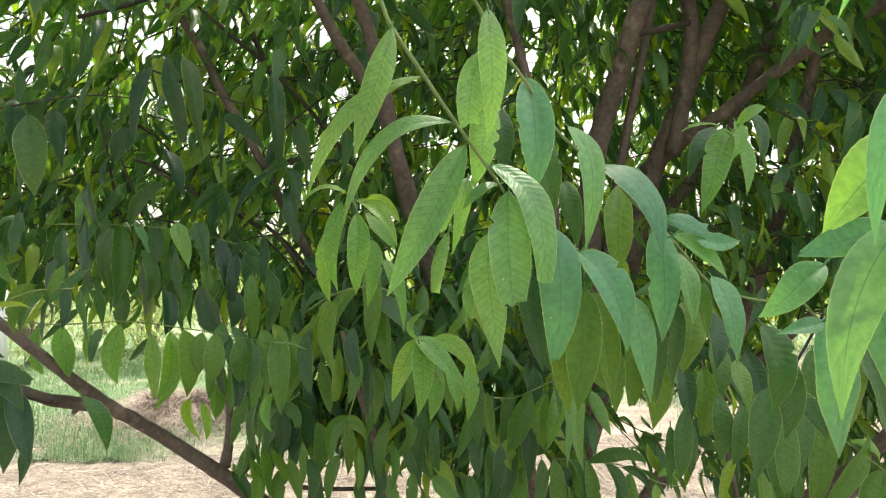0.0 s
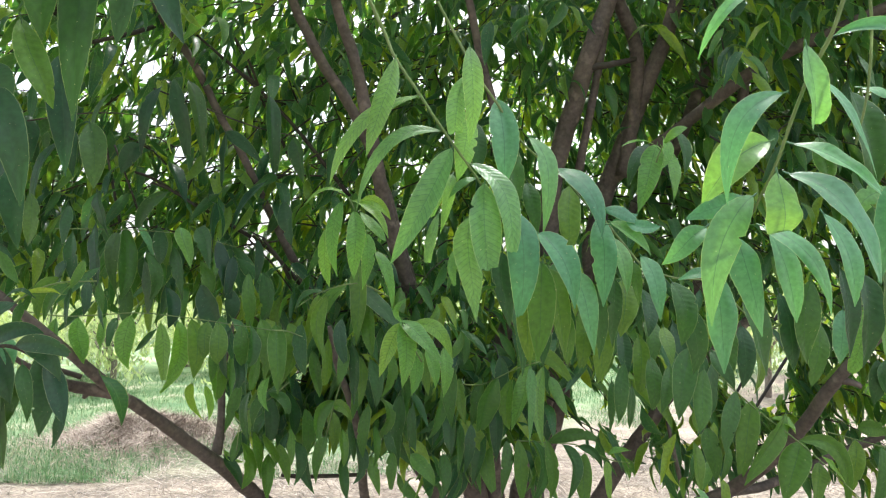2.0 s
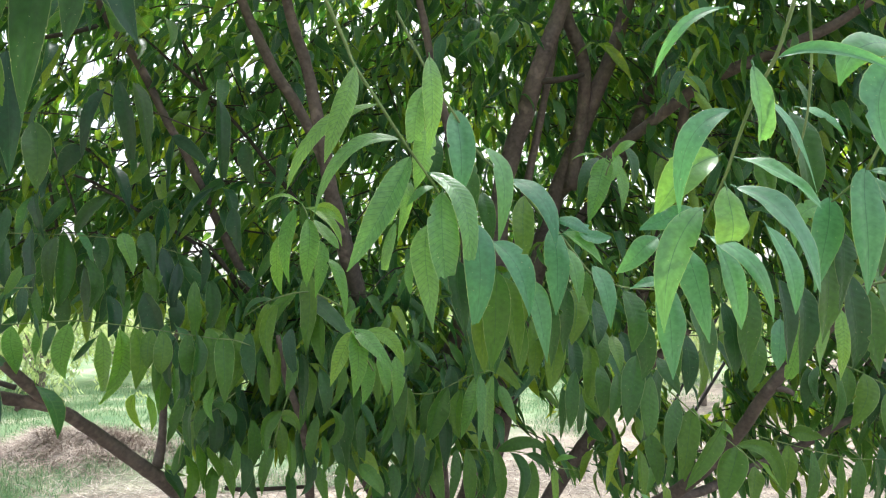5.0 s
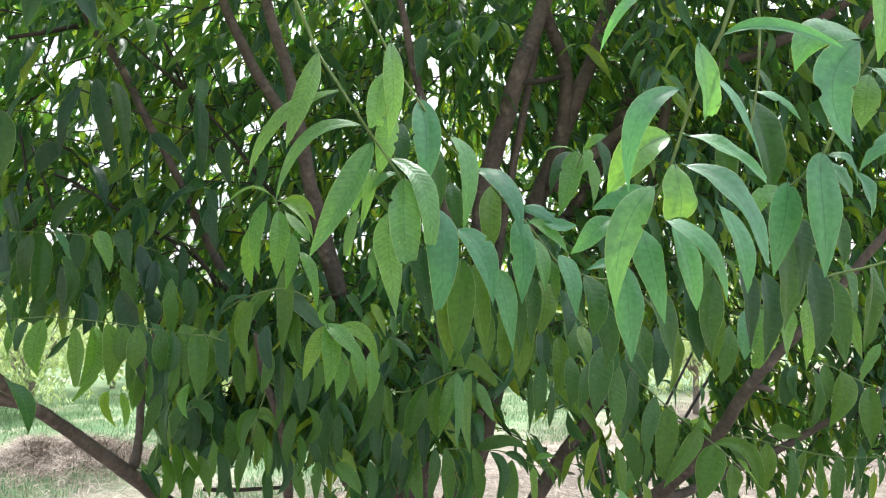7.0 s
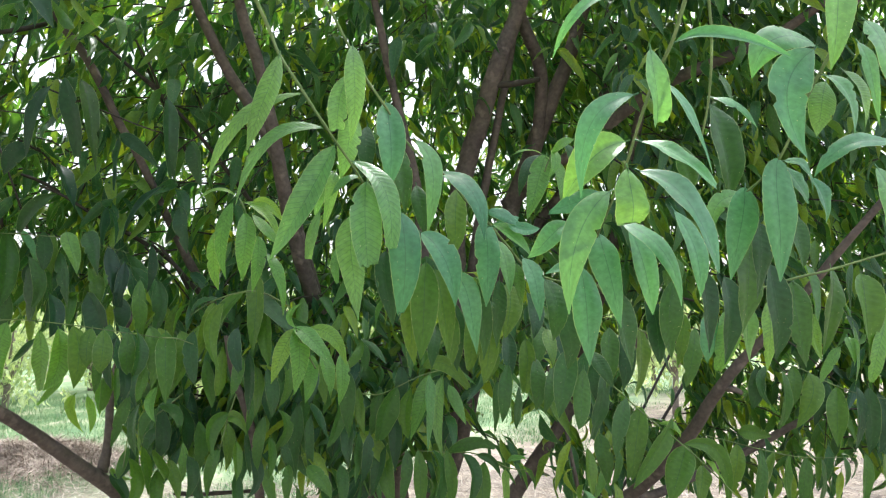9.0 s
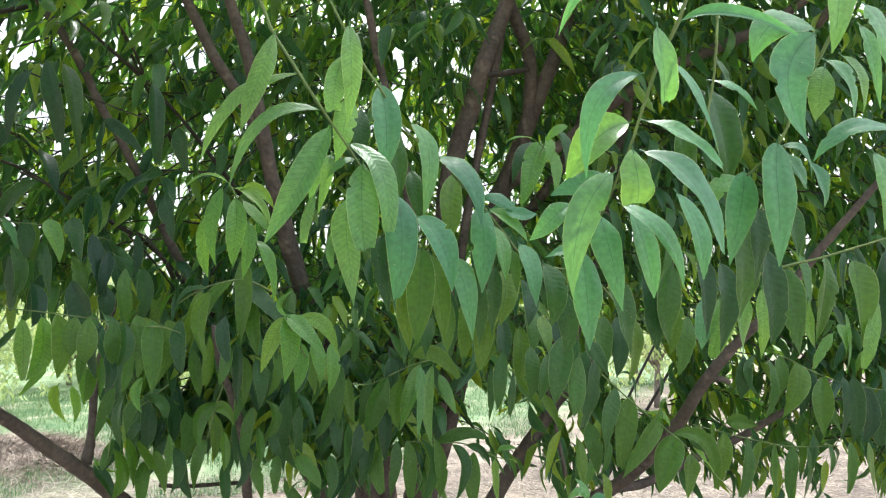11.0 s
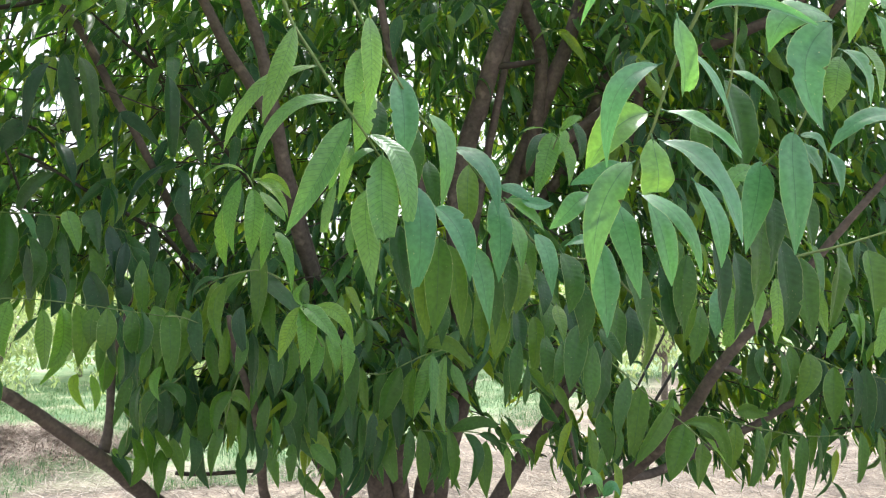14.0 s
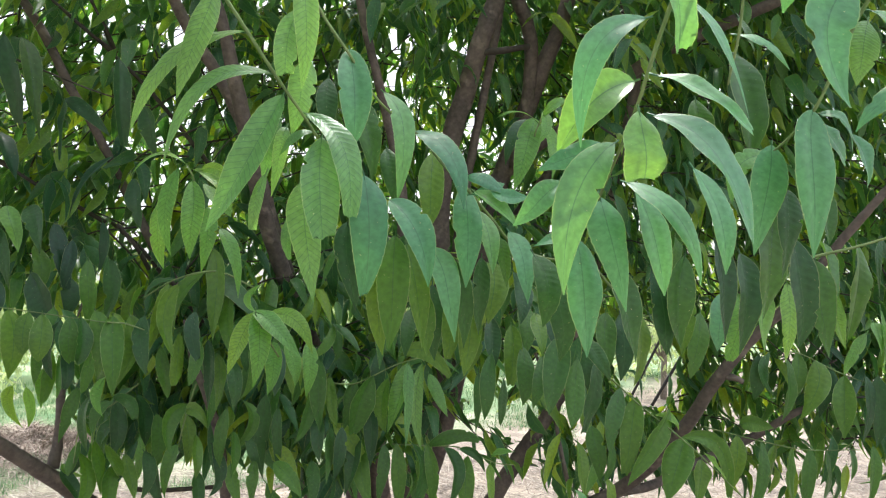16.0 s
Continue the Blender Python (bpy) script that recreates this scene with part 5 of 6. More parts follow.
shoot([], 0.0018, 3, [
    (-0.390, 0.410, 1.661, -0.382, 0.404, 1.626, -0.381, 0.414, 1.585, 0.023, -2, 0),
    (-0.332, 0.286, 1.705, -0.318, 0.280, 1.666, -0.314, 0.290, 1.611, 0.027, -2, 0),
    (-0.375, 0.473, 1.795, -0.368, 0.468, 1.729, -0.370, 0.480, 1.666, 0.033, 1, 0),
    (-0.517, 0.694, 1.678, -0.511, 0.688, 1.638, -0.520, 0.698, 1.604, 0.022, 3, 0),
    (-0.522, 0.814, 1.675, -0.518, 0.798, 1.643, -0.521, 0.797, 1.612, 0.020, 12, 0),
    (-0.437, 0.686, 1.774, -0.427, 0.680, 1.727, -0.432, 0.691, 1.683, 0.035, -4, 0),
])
shoot([], 0.0018, 2, [
    (-0.305, 0.297, 1.859, -0.302, 0.292, 1.797, -0.308, 0.303, 1.749, 0.033, -1, 0),
    (-0.330, 0.313, 1.771, -0.314, 0.306, 1.730, -0.304, 0.316, 1.696, 0.023, -4, 0),
])
# leaves at the end of the side branch, most coloured dark for shade
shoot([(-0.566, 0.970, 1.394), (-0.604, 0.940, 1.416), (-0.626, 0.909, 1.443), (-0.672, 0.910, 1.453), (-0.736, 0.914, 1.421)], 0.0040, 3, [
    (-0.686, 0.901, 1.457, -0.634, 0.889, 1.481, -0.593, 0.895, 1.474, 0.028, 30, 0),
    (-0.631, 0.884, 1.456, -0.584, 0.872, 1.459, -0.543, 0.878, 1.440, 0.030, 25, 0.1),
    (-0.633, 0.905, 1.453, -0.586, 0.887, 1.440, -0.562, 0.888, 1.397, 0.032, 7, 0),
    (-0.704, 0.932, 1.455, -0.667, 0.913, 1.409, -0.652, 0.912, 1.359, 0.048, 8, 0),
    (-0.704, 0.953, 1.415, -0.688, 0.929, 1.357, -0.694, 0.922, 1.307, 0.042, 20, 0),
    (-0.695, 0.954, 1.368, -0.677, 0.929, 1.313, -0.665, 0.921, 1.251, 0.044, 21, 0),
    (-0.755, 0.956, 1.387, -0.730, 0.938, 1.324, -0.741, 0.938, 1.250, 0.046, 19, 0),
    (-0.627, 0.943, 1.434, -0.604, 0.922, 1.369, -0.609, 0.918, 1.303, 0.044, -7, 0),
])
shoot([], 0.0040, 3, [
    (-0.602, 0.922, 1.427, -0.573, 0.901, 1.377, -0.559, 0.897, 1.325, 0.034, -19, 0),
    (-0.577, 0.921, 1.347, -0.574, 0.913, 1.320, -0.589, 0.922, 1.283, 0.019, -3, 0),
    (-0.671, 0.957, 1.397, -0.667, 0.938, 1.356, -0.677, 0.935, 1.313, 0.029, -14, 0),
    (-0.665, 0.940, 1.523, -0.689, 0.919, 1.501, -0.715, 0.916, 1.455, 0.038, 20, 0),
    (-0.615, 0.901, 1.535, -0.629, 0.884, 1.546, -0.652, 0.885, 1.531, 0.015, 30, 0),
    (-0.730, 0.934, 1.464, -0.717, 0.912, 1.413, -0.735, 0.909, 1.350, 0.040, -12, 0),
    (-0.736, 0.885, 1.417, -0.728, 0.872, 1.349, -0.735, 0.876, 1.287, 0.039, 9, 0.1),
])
shoot([], 0.0040, 0, [
    (-0.687, 0.946, 1.466, -0.663, 0.922, 1.444, -0.655, 0.915, 1.411, 0.028, -23, 0),
])
shoot([], 0.0040, 2, [
    (-0.691, 0.905, 1.451, -0.686, 0.889, 1.414, -0.696, 0.891, 1.360, 0.024, 6, 0),
    (-0.621, 0.886, 1.426, -0.610, 0.876, 1.382, -0.609, 0.882, 1.332, 0.024, -19, 0),
])
# leaves above the low limb
shoot([(-0.796, 1.113, 1.488), (-0.741, 1.109, 1.531), (-0.676, 1.105, 1.558), (-0.609, 1.123, 1.562)], 0.0020, 2, [
    (-0.655, 1.106, 1.554, -0.681, 1.099, 1.531, -0.701, 1.110, 1.482, 0.023, -8, 0),
    (-0.652, 1.112, 1.551, -0.648, 1.089, 1.511, -0.646, 1.082, 1.470, 0.023, 45, 0),
    (-0.682, 1.126, 1.569, -0.711, 1.110, 1.536, -0.709, 1.109, 1.484, 0.028, -40, 0),
    (-0.574, 1.141, 1.488, -0.578, 1.120, 1.467, -0.581, 1.115, 1.432, 0.018, -25, 0.1),
    (-0.754, 1.137, 1.521, -0.757, 1.120, 1.489, -0.752, 1.119, 1.457, 0.019, -46, 0),
    (-0.624, 1.121, 1.564, -0.618, 1.101, 1.531, -0.621, 1.097, 1.493, 0.020, -21, 0),
    (-0.607, 1.130, 1.560, -0.597, 1.113, 1.532, -0.591, 1.113, 1.497, 0.018, 20, 0),
    (-0.636, 1.130, 1.603, -0.640, 1.109, 1.572, -0.651, 1.104, 1.547, 0.018, -32, 0),
])
# leaves along a level twig
shoot([(-0.849, 1.451, 1.694), (-0.691, 1.413, 1.689), (-0.586, 1.384, 1.682), (-0.494, 1.359, 1.670), (-0.388, 1.342, 1.642)], 0.0012, 2, [
    (-0.672, 1.422, 1.698, -0.659, 1.402, 1.610, -0.671, 1.403, 1.519, 0.050, -44, 0),
    (-0.585, 1.394, 1.693, -0.573, 1.378, 1.643, -0.576, 1.380, 1.600, 0.037, 10, 0),
    (-0.607, 1.384, 1.633, -0.580, 1.376, 1.579, -0.599, 1.392, 1.519, 0.029, -13, 0.1),
    (-0.577, 1.429, 1.692, -0.573, 1.411, 1.640, -0.568, 1.409, 1.596, 0.028, -8, 0),
    (-0.477, 1.337, 1.685, -0.450, 1.307, 1.647, -0.437, 1.298, 1.589, 0.040, 18, 0),
    (-0.546, 1.391, 1.644, -0.530, 1.370, 1.584, -0.516, 1.366, 1.519, 0.036, 34, 0),
    (-0.487, 1.405, 1.612, -0.463, 1.384, 1.563, -0.481, 1.388, 1.499, 0.035, -25, 0),
    (-0.727, 1.390, 1.703, -0.716, 1.369, 1.625, -0.709, 1.365, 1.543, 0.046, 45, 0),
])
shoot([], 0.0012, 2, [
    (-0.802, 1.439, 1.684, -0.794, 1.418, 1.618, -0.782, 1.413, 1.554, 0.035, 13, 0),
    (-0.356, 1.321, 1.581, -0.353, 1.315, 1.516, -0.354, 1.327, 1.450, 0.033, -25, 0.1),
    (-0.334, 1.381, 1.583, -0.322, 1.371, 1.516, -0.345, 1.385, 1.447, 0.037, 16, 0),
])
shoot([], 0.0012, 0, [
    (-0.642, 1.422, 1.698, -0.613, 1.402, 1.667, -0.599, 1.403, 1.623, 0.017, 9, 0.1),
    (-0.524, 1.362, 1.689, -0.505, 1.342, 1.644, -0.492, 1.340, 1.593, 0.036, -17, 0),
])
# leaves of this twig that carry painted shade
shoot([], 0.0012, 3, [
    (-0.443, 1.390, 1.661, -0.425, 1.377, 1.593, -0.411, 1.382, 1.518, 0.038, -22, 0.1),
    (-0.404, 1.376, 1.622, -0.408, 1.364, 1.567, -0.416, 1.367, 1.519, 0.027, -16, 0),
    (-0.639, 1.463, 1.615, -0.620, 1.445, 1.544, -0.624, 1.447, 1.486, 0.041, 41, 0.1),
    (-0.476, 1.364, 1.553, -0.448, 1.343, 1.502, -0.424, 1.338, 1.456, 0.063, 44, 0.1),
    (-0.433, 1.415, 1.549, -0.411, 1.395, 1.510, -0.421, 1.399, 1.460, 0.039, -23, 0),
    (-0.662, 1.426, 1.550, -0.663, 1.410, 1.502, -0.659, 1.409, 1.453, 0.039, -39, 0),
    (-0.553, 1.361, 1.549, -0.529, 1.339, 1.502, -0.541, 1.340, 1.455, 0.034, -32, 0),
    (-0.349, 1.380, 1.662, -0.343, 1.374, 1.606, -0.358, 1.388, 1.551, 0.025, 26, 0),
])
# leaves of the upper crown, shade put into their colour
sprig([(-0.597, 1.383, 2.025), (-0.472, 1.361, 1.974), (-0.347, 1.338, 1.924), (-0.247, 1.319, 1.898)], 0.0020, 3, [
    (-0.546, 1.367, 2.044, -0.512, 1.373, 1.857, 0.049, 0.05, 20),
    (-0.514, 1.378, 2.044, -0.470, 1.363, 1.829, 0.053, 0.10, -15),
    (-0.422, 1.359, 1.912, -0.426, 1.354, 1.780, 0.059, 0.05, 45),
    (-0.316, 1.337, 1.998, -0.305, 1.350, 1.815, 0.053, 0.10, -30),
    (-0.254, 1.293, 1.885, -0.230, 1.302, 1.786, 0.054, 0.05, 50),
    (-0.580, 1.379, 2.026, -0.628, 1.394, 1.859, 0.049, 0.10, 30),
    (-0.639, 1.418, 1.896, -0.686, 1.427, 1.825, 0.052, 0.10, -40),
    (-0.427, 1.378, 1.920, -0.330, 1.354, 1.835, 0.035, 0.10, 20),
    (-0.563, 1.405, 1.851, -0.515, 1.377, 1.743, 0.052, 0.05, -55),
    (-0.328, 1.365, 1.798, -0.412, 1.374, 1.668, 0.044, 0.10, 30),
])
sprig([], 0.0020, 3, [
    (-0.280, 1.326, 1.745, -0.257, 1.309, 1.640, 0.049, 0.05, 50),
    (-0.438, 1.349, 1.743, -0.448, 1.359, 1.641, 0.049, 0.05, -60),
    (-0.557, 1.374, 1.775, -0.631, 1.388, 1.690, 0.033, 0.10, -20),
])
# leaves past the limb, painted as dark as shade leaves them
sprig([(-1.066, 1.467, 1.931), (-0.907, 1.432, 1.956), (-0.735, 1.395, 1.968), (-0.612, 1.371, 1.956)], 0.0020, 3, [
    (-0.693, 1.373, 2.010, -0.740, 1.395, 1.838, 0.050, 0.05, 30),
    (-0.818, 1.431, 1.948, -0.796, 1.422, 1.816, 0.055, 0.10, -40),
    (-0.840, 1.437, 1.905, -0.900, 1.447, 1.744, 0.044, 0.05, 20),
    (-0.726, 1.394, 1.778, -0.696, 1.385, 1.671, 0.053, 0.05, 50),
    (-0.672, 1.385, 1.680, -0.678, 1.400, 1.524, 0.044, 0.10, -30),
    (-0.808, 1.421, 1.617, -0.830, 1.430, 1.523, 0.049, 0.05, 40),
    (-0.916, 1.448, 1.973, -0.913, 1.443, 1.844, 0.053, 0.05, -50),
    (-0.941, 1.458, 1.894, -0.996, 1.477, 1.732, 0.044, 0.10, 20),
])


# ---- the rest of the crown ----
def join_blades(placed, shapes):
    """One set of vertices, coordinates and faces of many blades at their poses."""
    vs, us, fs, off = [], [], [], 0
    prep = [(np.array(v), np.array(u), f) for v, u, f in shapes]
    for m, k in placed:
        v, u, f = prep[k]
        a = np.array(m)
        vs.append(v @ a[:3, :3].T + a[:3, 3])
        us.append(u)
        fs.extend([tuple(i + off for i in q) for q in f])
        off += len(v)
    return np.vstack(vs), np.vstack(us), fs


CROWN_SHAPES = [blade(6, 1, b, 0.5, 0.12, s) for s, b in enumerate((0.03, 0.08, 0.14, 0.22))]
crown_rnd = random.Random(21)


def crown_floor(x, y):
    """The lowest height of the foliage over a place."""
    side = x + 0.47 + 0.24 * (y - 1.6)
    if side < 0:
        return 1.42 + 0.1 * max(0.0, y - 1.6)
    if x < 0.0:
        return 1.08 if side > 0.06 else 1.25
    return 0.97 if x < 0.75 else 0.8


def crown_front(x, z):
    """How near the foliage comes on the side of the path."""
    high = min(1.0, max(0.0, (z - 1.6) / 0.2))
    if x < -0.15:
        return 1.55 + 0.1 * high
    if x < 0.8:
        return 1.45 + 0.4 * high
    return 1.95 if z < 1.5 and x < 1.5 else 1.45


# openings in the crown: place at 1 m and 4 m ahead, and how wide they are there
GAPS = [
    (0.40, 1.27, 1.34, 0.72, 0.016, 0.054),
    (0.46, 1.16, 1.55, 0.36, 0.019, 0.064),
    (0.31, 1.21, 1.06, 0.51, 0.037, 0.125),
    (0.63, 1.35, 2.13, 1.01, 0.027, 0.090),
    (0.51, 1.31, 1.71, 0.85, 0.020, 0.069),
    (0.17, 1.17, 0.59, 0.40, 0.026, 0.087),
    (0.34, 1.15, 1.17, 0.33, 0.033, 0.112),
    (0.43, 1.27, 1.45, 0.73, 0.030, 0.100),
    (0.39, 1.14, 1.33, 0.29, 0.027, 0.090),
    (0.11, 1.17, 0.38, 0.37, 0.013, 0.043),
    (-0.05, 1.18, -0.16, 0.40, 0.014, 0.046),
    (0.20, 1.98, 0.62, 3.06, 0.020, 0.067),
    (0.20, 1.91, 0.60, 2.83, 0.018, 0.060),
    (0.22, 1.84, 0.65, 2.60, 0.016, 0.054),
    (-0.46, 1.92, -1.55, 2.93, 0.018, 0.061),
    (-0.40, 1.77, -1.35, 2.42, 0.018, 0.061),
]
GAPS += [
    (-0.48, 1.63, -1.61, 1.95, 0.020, 0.068),
    (-0.19, 1.94, -0.63, 2.98, 0.019, 0.064),
    (-0.15, 1.83, -0.52, 2.62, 0.011, 0.039),
    (-0.24, 1.65, -0.83, 2.00, 0.017, 0.058),
    (-0.27, 1.59, -0.92, 1.82, 0.016, 0.054),
    (-0.31, 1.54, -1.04, 1.65, 0.017, 0.057),
    (-0.22, 1.54, -0.74, 1.65, 0.015, 0.050),
    (0.69, 1.36, 2.32, 1.04, 0.055, 0.186),
    (0.35, 1.30, 1.19, 0.81, 0.023, 0.077),
    (0.30, 1.18, 1.00, 0.41, 0.029, 0.098),
    (0.28, 1.37, 0.95, 1.05, 0.013, 0.045),
    (0.11, 1.33, 0.37, 0.92, 0.014, 0.048),
    (0.08, 1.25, 0.27, 0.65, 0.015, 0.052),
    (0.19, 1.22, 0.66, 0.57, 0.018, 0.061),
    (0.23, 1.15, 0.78, 0.32, 0.017, 0.057),
    (0.15, 1.30, 0.51, 0.81, 0.012, 0.039),
    (-0.44, 1.60, -1.48, 1.84, 0.014, 0.048),
    (-0.37, 1.59, -1.24, 1.81, 0.013, 0.045),
    (0.33, 1.33, 1.11, 0.94, 0.020, 0.068),
    (0.40, 1.35, 1.34, 1.00, 0.018, 0.059),
    (0.28, 1.29, 0.95, 0.80, 0.016, 0.053),
    (0.46, 1.36, 1.55, 1.04, 0.015, 0.051),
    (0.54, 1.26, 1.82, 0.68, 0.021, 0.069),
    (0.27, 1.88, 0.91, 2.77, 0.010, 0.032),
    (0.33, 1.86, 1.10, 2.71, 0.008, 0.028),
    (1.14, 1.17, 3.86, 0.38, 0.022, 0.076),
    (1.19, 1.11, 4.04, 0.18, 0.025, 0.086),
    (-0.40, 1.96, -1.34, 3.05, 0.012, 0.041),
    (-0.32, 1.95, -1.08, 3.02, 0.015, 0.050),
    (-0.42, 1.85, -1.43, 2.67, 0.012, 0.041),
    (-0.35, 1.73, -1.19, 2.28, 0.011, 0.037),
    (-0.45, 1.72, -1.52, 2.23, 0.012, 0.040),
    (-0.24, 1.88, -0.80, 2.78, 0.010, 0.034),
    (-0.20, 1.70, -0.69, 2.16, 0.010, 0.034),
    (-0.30, 1.69, -1.02, 2.15, 0.011, 0.037),
    (-0.50, 1.98, -1.68, 3.12, 0.013, 0.045),
    (-0.29, 2.00, -0.97, 3.18, 0.011, 0.038),
    (-0.24, 1.97, -0.81, 3.09, 0.010, 0.034),
    (-0.18, 1.37, -0.61, 1.05, 0.016, 0.054),
    (-0.29, 1.18, -0.98, 0.42, 0.015, 0.052),
]


def in_gap(p):
    k = (p.y - 1) / 3
    for x0, z0, x1, z1, r0, r1 in GAPS:
        r = (r0 + (r1 - r0) * k) * (0.85 if z0 > 1.5 else 1.1)
        dx, dz = p.x - (x0 + (x1 - x0) * k), p.z - (z0 + (z1 - z0) * k)
        if dx * dx + 0.6 * dz * dz < r * r:
            return True
    return False


def crown_place():
    """A place for a twig: the shell that faces the path, the body of the crown, or unseen foliage added over the path
    for shade.
    """
    while True:
        x, z = crown_rnd.uniform(-2.9, 3.7), crown_rnd.uniform(0.8, 4.3)
        pick = crown_rnd.random()
        if crown_rnd.random() < 0.01:
            return crown_rnd.uniform(0.72, 1.5), crown_rnd.uniform(2.05, 2.9), crown_rnd.uniform(0.98, 1.28)
        if crown_rnd.random() < 0.009:
            y = crown_rnd.uniform(1.9, 3.0)
            return crown_rnd.uniform(0.35, 1.7), y, 1.52 + (y + 0.26) * crown_rnd.uniform(0.27, 0.48)
        if crown_rnd.random() < 0.006:
            return crown_rnd.uniform(-1.7, -0.15), crown_rnd.uniform(1.6, 2.6), crown_rnd.uniform(1.56, 1.95)
        if crown_rnd.random() < 0.012:
            return crown_rnd.uniform(-0.55, -0.05), crown_rnd.uniform(1.65, 2.3), crown_rnd.uniform(1.2, 1.45)
        if crown_rnd.random() < 0.02:
            return crown_rnd.uniform(-0.1, 0.55), crown_rnd.uniform(1.5, 2.6), crown_rnd.uniform(1.08, 1.4)
        # foliage above the view, added to keep sun and sky off the leaves
        if pick < 0.2:
            y, z = crown_rnd.uniform(-0.9, 1.8), crown_rnd.uniform(2.0, 3.2)
            reach = -0.9 if x < 0.0 else 0.85
            if y < reach or z < 1.87 + 0.46 * max(0.2, y + 0.26):
                continue
            if math.hypot((x - BASE[0]) / 3.1, (y - BASE[1]) / 3.3) < 1:
                return x, y, z
            continue
        y = crown_front(x, z) + (crown_rnd.expovariate(1 / 0.3) if pick < 0.6 else crown_rnd.uniform(0, 3))
        if math.hypot((x - BASE[0]) / 2.9, (y - BASE[1]) / 2.4, (z - 2.1) / 2.3) > 1 or z < crown_floor(x, y) + 0.12:
            continue
        if z < 1.4 and x < 0 and crown_rnd.random() < 0.5:
            continue
        if z < 1.25 and x < 0.8 and crown_rnd.random() < 0.2:
            continue
        # thinned above the view so that more sun gets through
        if z > 1.62 + 0.48 * (y + 0.3) and crown_rnd.random() < (0.6 if x < 0 else 0.18):
            continue
        if (x < -0.3 and z > 1.65 and crown_rnd.random() < 0.16):
            continue
        if noise.noise((1.9 * x, 1.9 * y, 1.6 * z)) < crown_rnd.uniform(-0.75, 0.02):
            continue
        return x, y, z


def grow(count):
    """Twigs with drooping leaves."""
    placed, twigs = [], []
    for _ in range(count):
        x, y, z = crown_place()
        out = Vector((x - BASE[0], y - BASE[1], 0)).normalized()
        d = (out * crown_rnd.uniform(0.2, 1.0) + Vector((crown_rnd.gauss(0, 0.5), crown_rnd.gauss(0, 0.5), crown_rnd.uniform(-0.5, 0.5)))).normalized()
        length = crown_rnd.uniform(0.22, 0.45)
        p0 = Vector((x, y, z))
        pts = [p0 + d * (length * k / 3) + Vector((0, 0, -0.12 * length * (k / 3) ** 2 * 3)) for k in range(4)]
        if not any(in_gap(p) for p in pts) and pts[3].z > crown_floor(pts[3].x, pts[3].y) + 0.1 and pts[3].y > crown_front(pts[3].x, pts[3].z):
            twigs.append(pts)
        n = int(length / 0.03)
        for k in range(n):
            s = k / max(1, n - 1) * 2.98
            i = int(s)
            b = pts[i].lerp(pts[i + 1], s - i)
            side = d.cross(Vector((0, 0, 1))).normalized() * (1 if k % 2 else -1)
            droop = crown_rnd.uniform(0.6, 1.0) if y < crown_front(x, z) + 0.5 else crown_rnd.uniform(0.1, 1.0)
            hang = (Vector((0, 0, -droop)) + side * crown_rnd.uniform(0.05, 0.8) + d * crown_rnd.uniform(-0.1, 0.6) + Vector((crown_rnd.gauss(0, 0.12), crown_rnd.gauss(0, 0.12), 0))).normalized()
            ln = crown_rnd.uniform(0.075, 0.135)
            t = b + hang * ln
            if t.z < crown_floor(t.x, t.y) or (t.z < 1.95 and t.y < crown_front(t.x, t.z) - 0.06):
                continue
            if in_gap(b) or in_gap(t) or in_gap(b.lerp(t, 0.5)):
                continue
            face = (side * 0.4 + Vector((crown_rnd.gauss(0, 0.9), crown_rnd.gauss(0, 0.9) - 0.3, 0.5))).normalized()
            placed.append((leaf_pose(b, t, ln * crown_rnd.uniform(0.22, 0.31), crown_rnd.uniform(-40, 40), face), crown_rnd.randrange(4)))
    return placed, twigs


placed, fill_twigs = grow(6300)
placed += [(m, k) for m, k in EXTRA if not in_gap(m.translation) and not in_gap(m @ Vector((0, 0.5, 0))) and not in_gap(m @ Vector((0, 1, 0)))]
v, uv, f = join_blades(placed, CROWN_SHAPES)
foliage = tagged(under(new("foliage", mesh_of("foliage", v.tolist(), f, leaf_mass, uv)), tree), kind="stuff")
tv, tf = [], []
for pts in fill_twigs:
    a, b = tube(np.array([list(p) for p in pts]), [0.003, 0.0025, 0.002, 0.0012], 5)
    tf.extend([tuple(i + len(tv) for i in q) for q in b])
    tv.extend(a)
tagged(under(new("fine_twig", mesh_of("fine_twig", tv, tf, twig_brown)), tree), kind="stuff")


# ---- ground ----
def ground_height(x, y):
    near = max(0.0, 1 - math.hypot(x - 0, y - 8) / 40)
    h = near * (0.05 * noise.noise((x * 0.5, y * 0.5, 0)) + 0.025 * noise.noise((x * 2.3, y * 2.3, 4)))
    mound = math.exp(-((x + 2.5) / 0.75) ** 2 - ((y - 6.8) / 0.55) ** 2)
    return h + 0.24 * mound * (0.8 + 0.5 * noise.noise((x * 3, y * 3, 9)))


def spaced(lo, hi, fine_lo, fine_hi, step, grow_by=1.35):
    a = list(np.arange(fine_lo, fine_hi + 1e-6, step))
    s, p = step, fine_hi
    while p < hi:
        s *= grow_by
        p += s
        a.append(p)
    s, p = step, fine_lo
    while p > lo:
        s *= grow_by
        p -= s
        a.insert(0, p)
    return a


gx, gy = spaced(-900, 900, -7, 8, 0.14), spaced(-900, 1500, -1, 12, 0.14)
gv = [(x, y, ground_height(x, y)) for y in gy for x in gx]
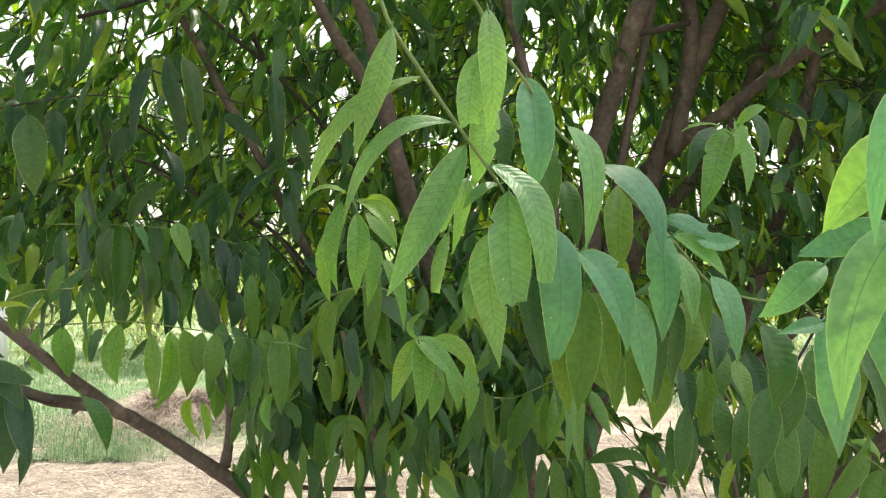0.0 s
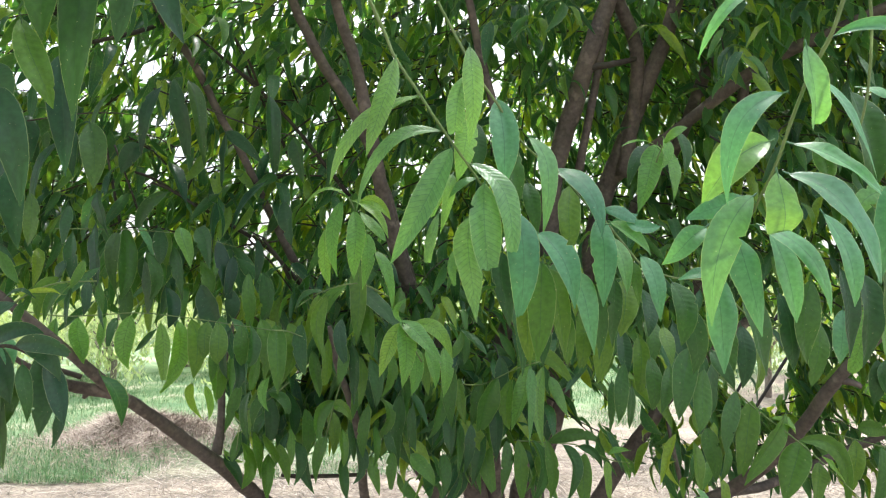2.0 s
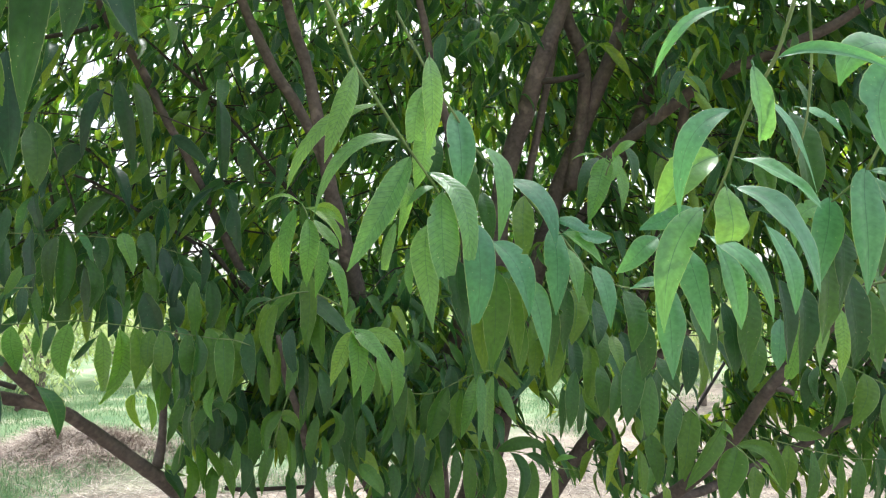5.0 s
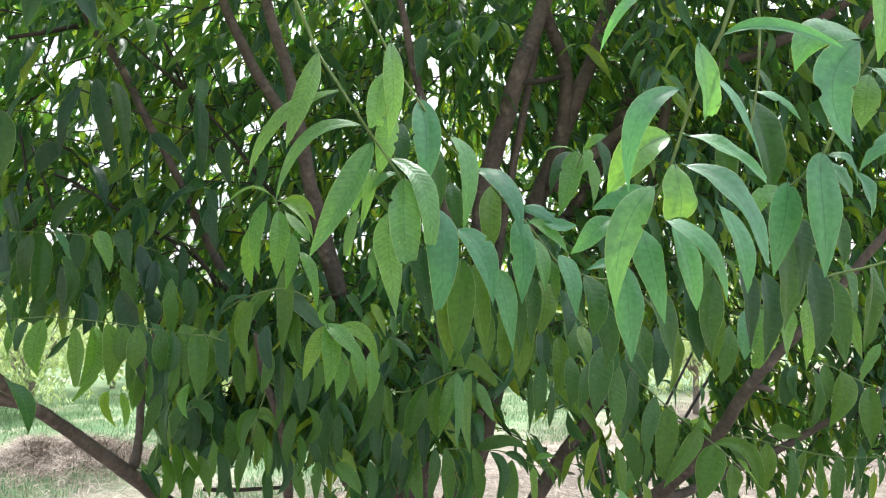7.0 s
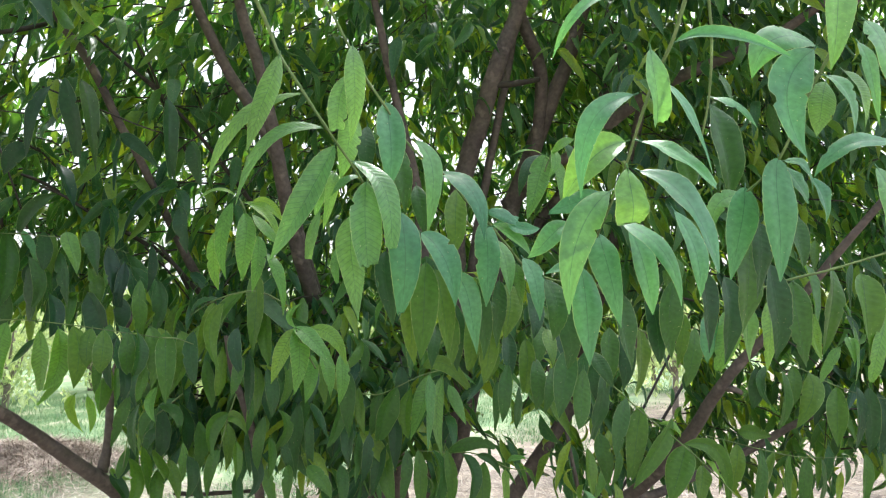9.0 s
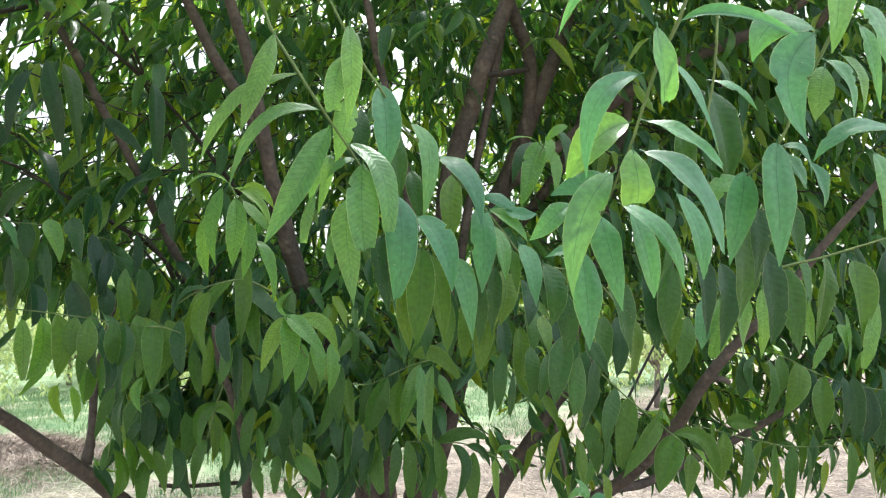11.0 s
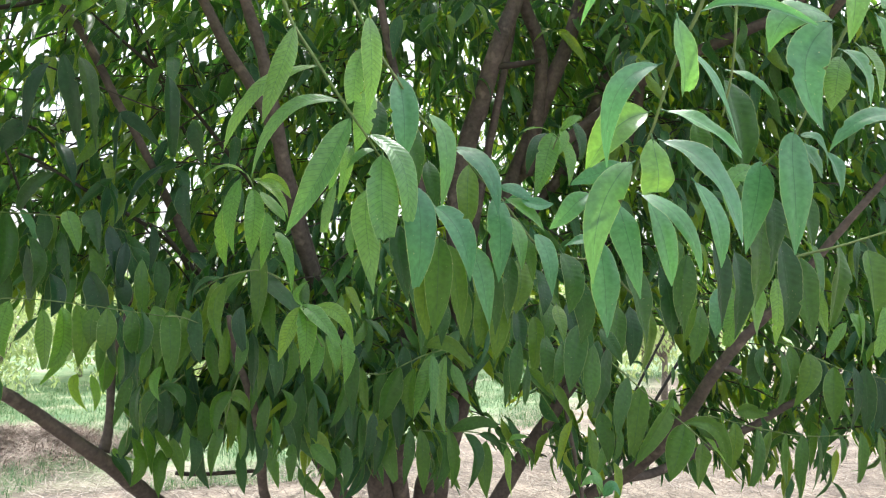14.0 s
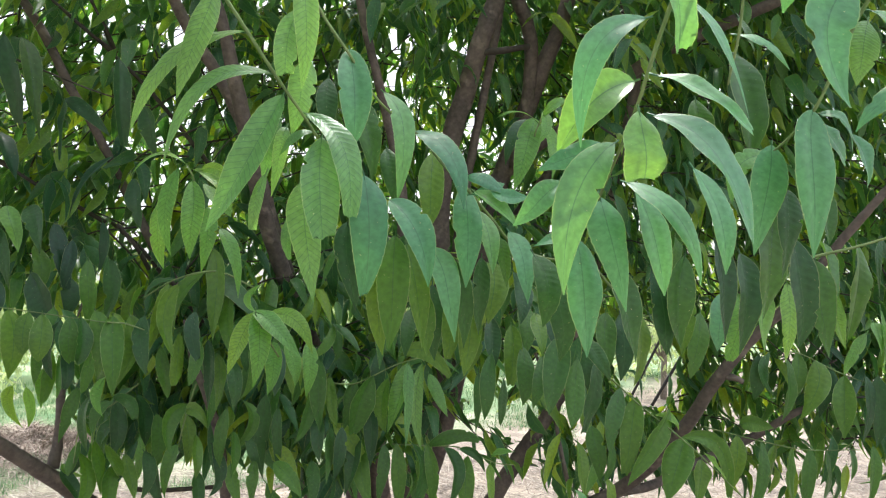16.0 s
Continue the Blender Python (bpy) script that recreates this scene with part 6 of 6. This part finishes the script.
gf = [(j * len(gx) + i, j * len(gx) + i + 1, (j + 1) * len(gx) + i + 1, (j + 1) * len(gx) + i) for j in range(len(gy) - 1) for i in range(len(gx) - 1)]
ground = tagged(new("ground", mesh_of("ground", gv, gf, ground_mat)), "dry pale soil turning to patchy green grass", "ground", kind="structure")

litter_rnd = random.Random(8)


def strips(count, place, size, upright, droop):
    """Loose thin strips: straw lying about or blades of grass standing."""
    v, f = [], []
    for _ in range(count):
        x, y = place()
        z = ground_height(x, y)
        ln, w = litter_rnd.uniform(*size), litter_rnd.uniform(0.0016, 0.0036)
        a = litter_rnd.uniform(0, 6.283)
        up_ = litter_rnd.uniform(*upright)
        c, s = math.cos(a), math.sin(a)
        b = len(v)
        for k in range(3):
            q = k / 2
            r = ln * q * math.cos(up_)
            h = ln * q * math.sin(up_) - droop * ln * q * q + 0.006
            ww = w * (1 - 0.7 * q)
            v.append((x + c * r - s * ww, y + s * r + c * ww, z + h))
            v.append((x + c * r + s * ww, y + s * r - c * ww, z + h + 0.001))
        f += [(b, b + 1, b + 3, b + 2), (b + 2, b + 3, b + 5, b + 4)]
    return v, f


def heap_place():
    return litter_rnd.gauss(-2.45, 0.5), litter_rnd.gauss(6.72, 0.3)


def straw_place():
    return litter_rnd.uniform(-4.5, 6), 3.2 + 2.9 * litter_rnd.random()


def grass_place():
    while True:
        x, y = litter_rnd.uniform(-6.5, 7), 5.4 + 7.0 * litter_rnd.random() ** 1.9
        thick = noise.noise((x * 0.9, y * 0.9, 2)) + 0.4 * noise.noise((x * 4, y * 4, 5)) + 0.5 * min(1.0, y - 5.9 - 0.8 * max(0.0, x))
        if thick > litter_rnd.uniform(-0.3, 0.4) and math.hypot((x + 2.5) / 0.85, (y - 6.75) / 0.6) > litter_rnd.uniform(0.8, 1.1):
            return x, y


v, f = strips(26000, straw_place, (0.05, 0.19), (0.0, 0.45), 0.15)
tagged(new("straw", mesh_of("straw", v, f, straw_mat)), "dry pale straw and mown grass strewn on soil", "straw", kind="stuff")
v, f = strips(15000, heap_place, (0.06, 0.26), (0.0, 0.9), 0.3)
tagged(new("straw_heap", mesh_of("straw_heap", v, f, heap_mat)), "low heap of brown dry straw on the grass", "straw", kind="stuff")
v, f = strips(80000, grass_place, (0.05, 0.15), (0.4, 1.5), 0.35)
tagged(new("grass", mesh_of("grass", v, f, grass_mat)), "patchy green grass blades with dry tips", "grass", kind="stuff")


# ---- the orchard behind ----
def orchard_tree(seed, height):
    r = random.Random(seed)
    top = tagged(new("orchard_tree"), "sunlit light green orchard tree with a thin trunk", "tree", "trees of the orchard behind")
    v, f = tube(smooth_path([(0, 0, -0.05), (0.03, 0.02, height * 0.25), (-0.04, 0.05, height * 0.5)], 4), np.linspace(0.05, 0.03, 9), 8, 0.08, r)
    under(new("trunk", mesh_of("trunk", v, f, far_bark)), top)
    placed = []
    for k in range(7):
        a = k * 0.9 + r.uniform(-0.3, 0.3)
        reach = height * r.uniform(0.25, 0.42)
        pts = [(0, 0.03, height * 0.2), (math.cos(a) * reach * 0.5, math.sin(a) * reach * 0.5, height * r.uniform(0.25, 0.5)), (math.cos(a) * reach, math.sin(a) * reach, height * r.uniform(0.22, 0.98))]
        path = smooth_path(pts, 5)
        v, f = tube(path, np.linspace(0.025, 0.007, len(path)), 6, 0.05, r)
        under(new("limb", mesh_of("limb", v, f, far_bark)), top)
        for _ in range(34):
            c = Vector(path[r.randrange(3, len(path))]) + Vector((r.gauss(0, 0.3), r.gauss(0, 0.3), r.gauss(0, 0.3)))
            if c.z < 0.25:
                continue
            for _ in range(11):
                b = c + Vector((r.gauss(0, 0.09), r.gauss(0, 0.09), r.gauss(0, 0.06)))
                ln = r.uniform(0.07, 0.13)
                t = b + Vector((r.gauss(0, 0.5), r.gauss(0, 0.5), -0.8)).normalized() * ln
                placed.append((leaf_pose(b, t, ln * 0.34, 0, (r.gauss(0, 1), r.gauss(0, 1), 0.6)), 0))
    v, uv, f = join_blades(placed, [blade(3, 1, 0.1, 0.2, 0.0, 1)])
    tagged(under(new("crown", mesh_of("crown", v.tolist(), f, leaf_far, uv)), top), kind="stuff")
    return top


first = orchard_tree(1, 2.1)
first.location = (-4.3, 10.4, 0)
second = orchard_tree(2, 3.4)
second.location = (-5.4, 13.0, 0)
third = orchard_tree(3, 2.8)
third.location = (5.2, 9.0, 0)
plant_rnd = random.Random(4)
for x, y, s in ((-1.5, 8.9, 0.75), (-3.1, 12.2, 0.95), (-6.3, 10.6, 1.05), (-1.2, 13.2, 1.0), (2.6, 12.5, 1.0), (-5.2, 12.0, 0.9), (-7.4, 12.4, 1.0), (-4.1, 13.5, 1.0), (-2.3, 14.2, 1.0), (0.2, 14.5, 0.9), (-8.6, 11.2, 0.9), (1.6, 14.0, 1.0), (4.3, 13.6, 1.0), (6.2, 11.5, 1.0)):
    copy_thing(first, pose(x, y, 0, 0, 0, 70 * x) @ Matrix.Scale(s, 4))
for row in range(5):
    for k in range(9):
        x = -16 + 4.2 * k + plant_rnd.uniform(-0.5, 0.5) + row
        y = 15.5 + 5 * row + plant_rnd.uniform(-0.5, 0.5)
        s = plant_rnd.uniform(0.9, 1.3)
        copy_thing((first, second, third)[(k + row) % 3], pose(x, y, 0, 0, 0, plant_rnd.uniform(0, 360)) @ Matrix.Scale(s, 4))


# unseen trees behind the camera, added to block light from the low sky
for k in range(4):
    copy_thing((first, second, third)[k % 3], pose(-7 + 4.5 * k, -5.5 + 0.4 * (k % 2), 0, 0, 0, 80 * k) @ Matrix.Scale(1.25, 4))


def straight(name, a, b, radius, mat, label, category):
    v, f = tube(np.array([a, tuple((p + q) / 2 for p, q in zip(a, b)), b]), [radius] * 3, 10, 0.03, litter_rnd)
    return tagged(new(name, mesh_of(name, v, f, mat)), label, category)


straight("support_pole", (2.07, 4.75, -0.1), (3.27, 4.32, 2.4), 0.010, pole_mat, "thin black pole leaning beside the tree", "pole")
straight("support_pole", (2.2, 4.75, -0.1), (3.61, 4.25, 2.4), 0.012, pole_mat, "thin black pole leaning beside the tree", "pole")
straight("fence_post", (-6.05, 9.6, -0.1), (-6.05, 9.6, 1.7), 0.05, post_mat, "pale weathered post standing in the grass", "post")
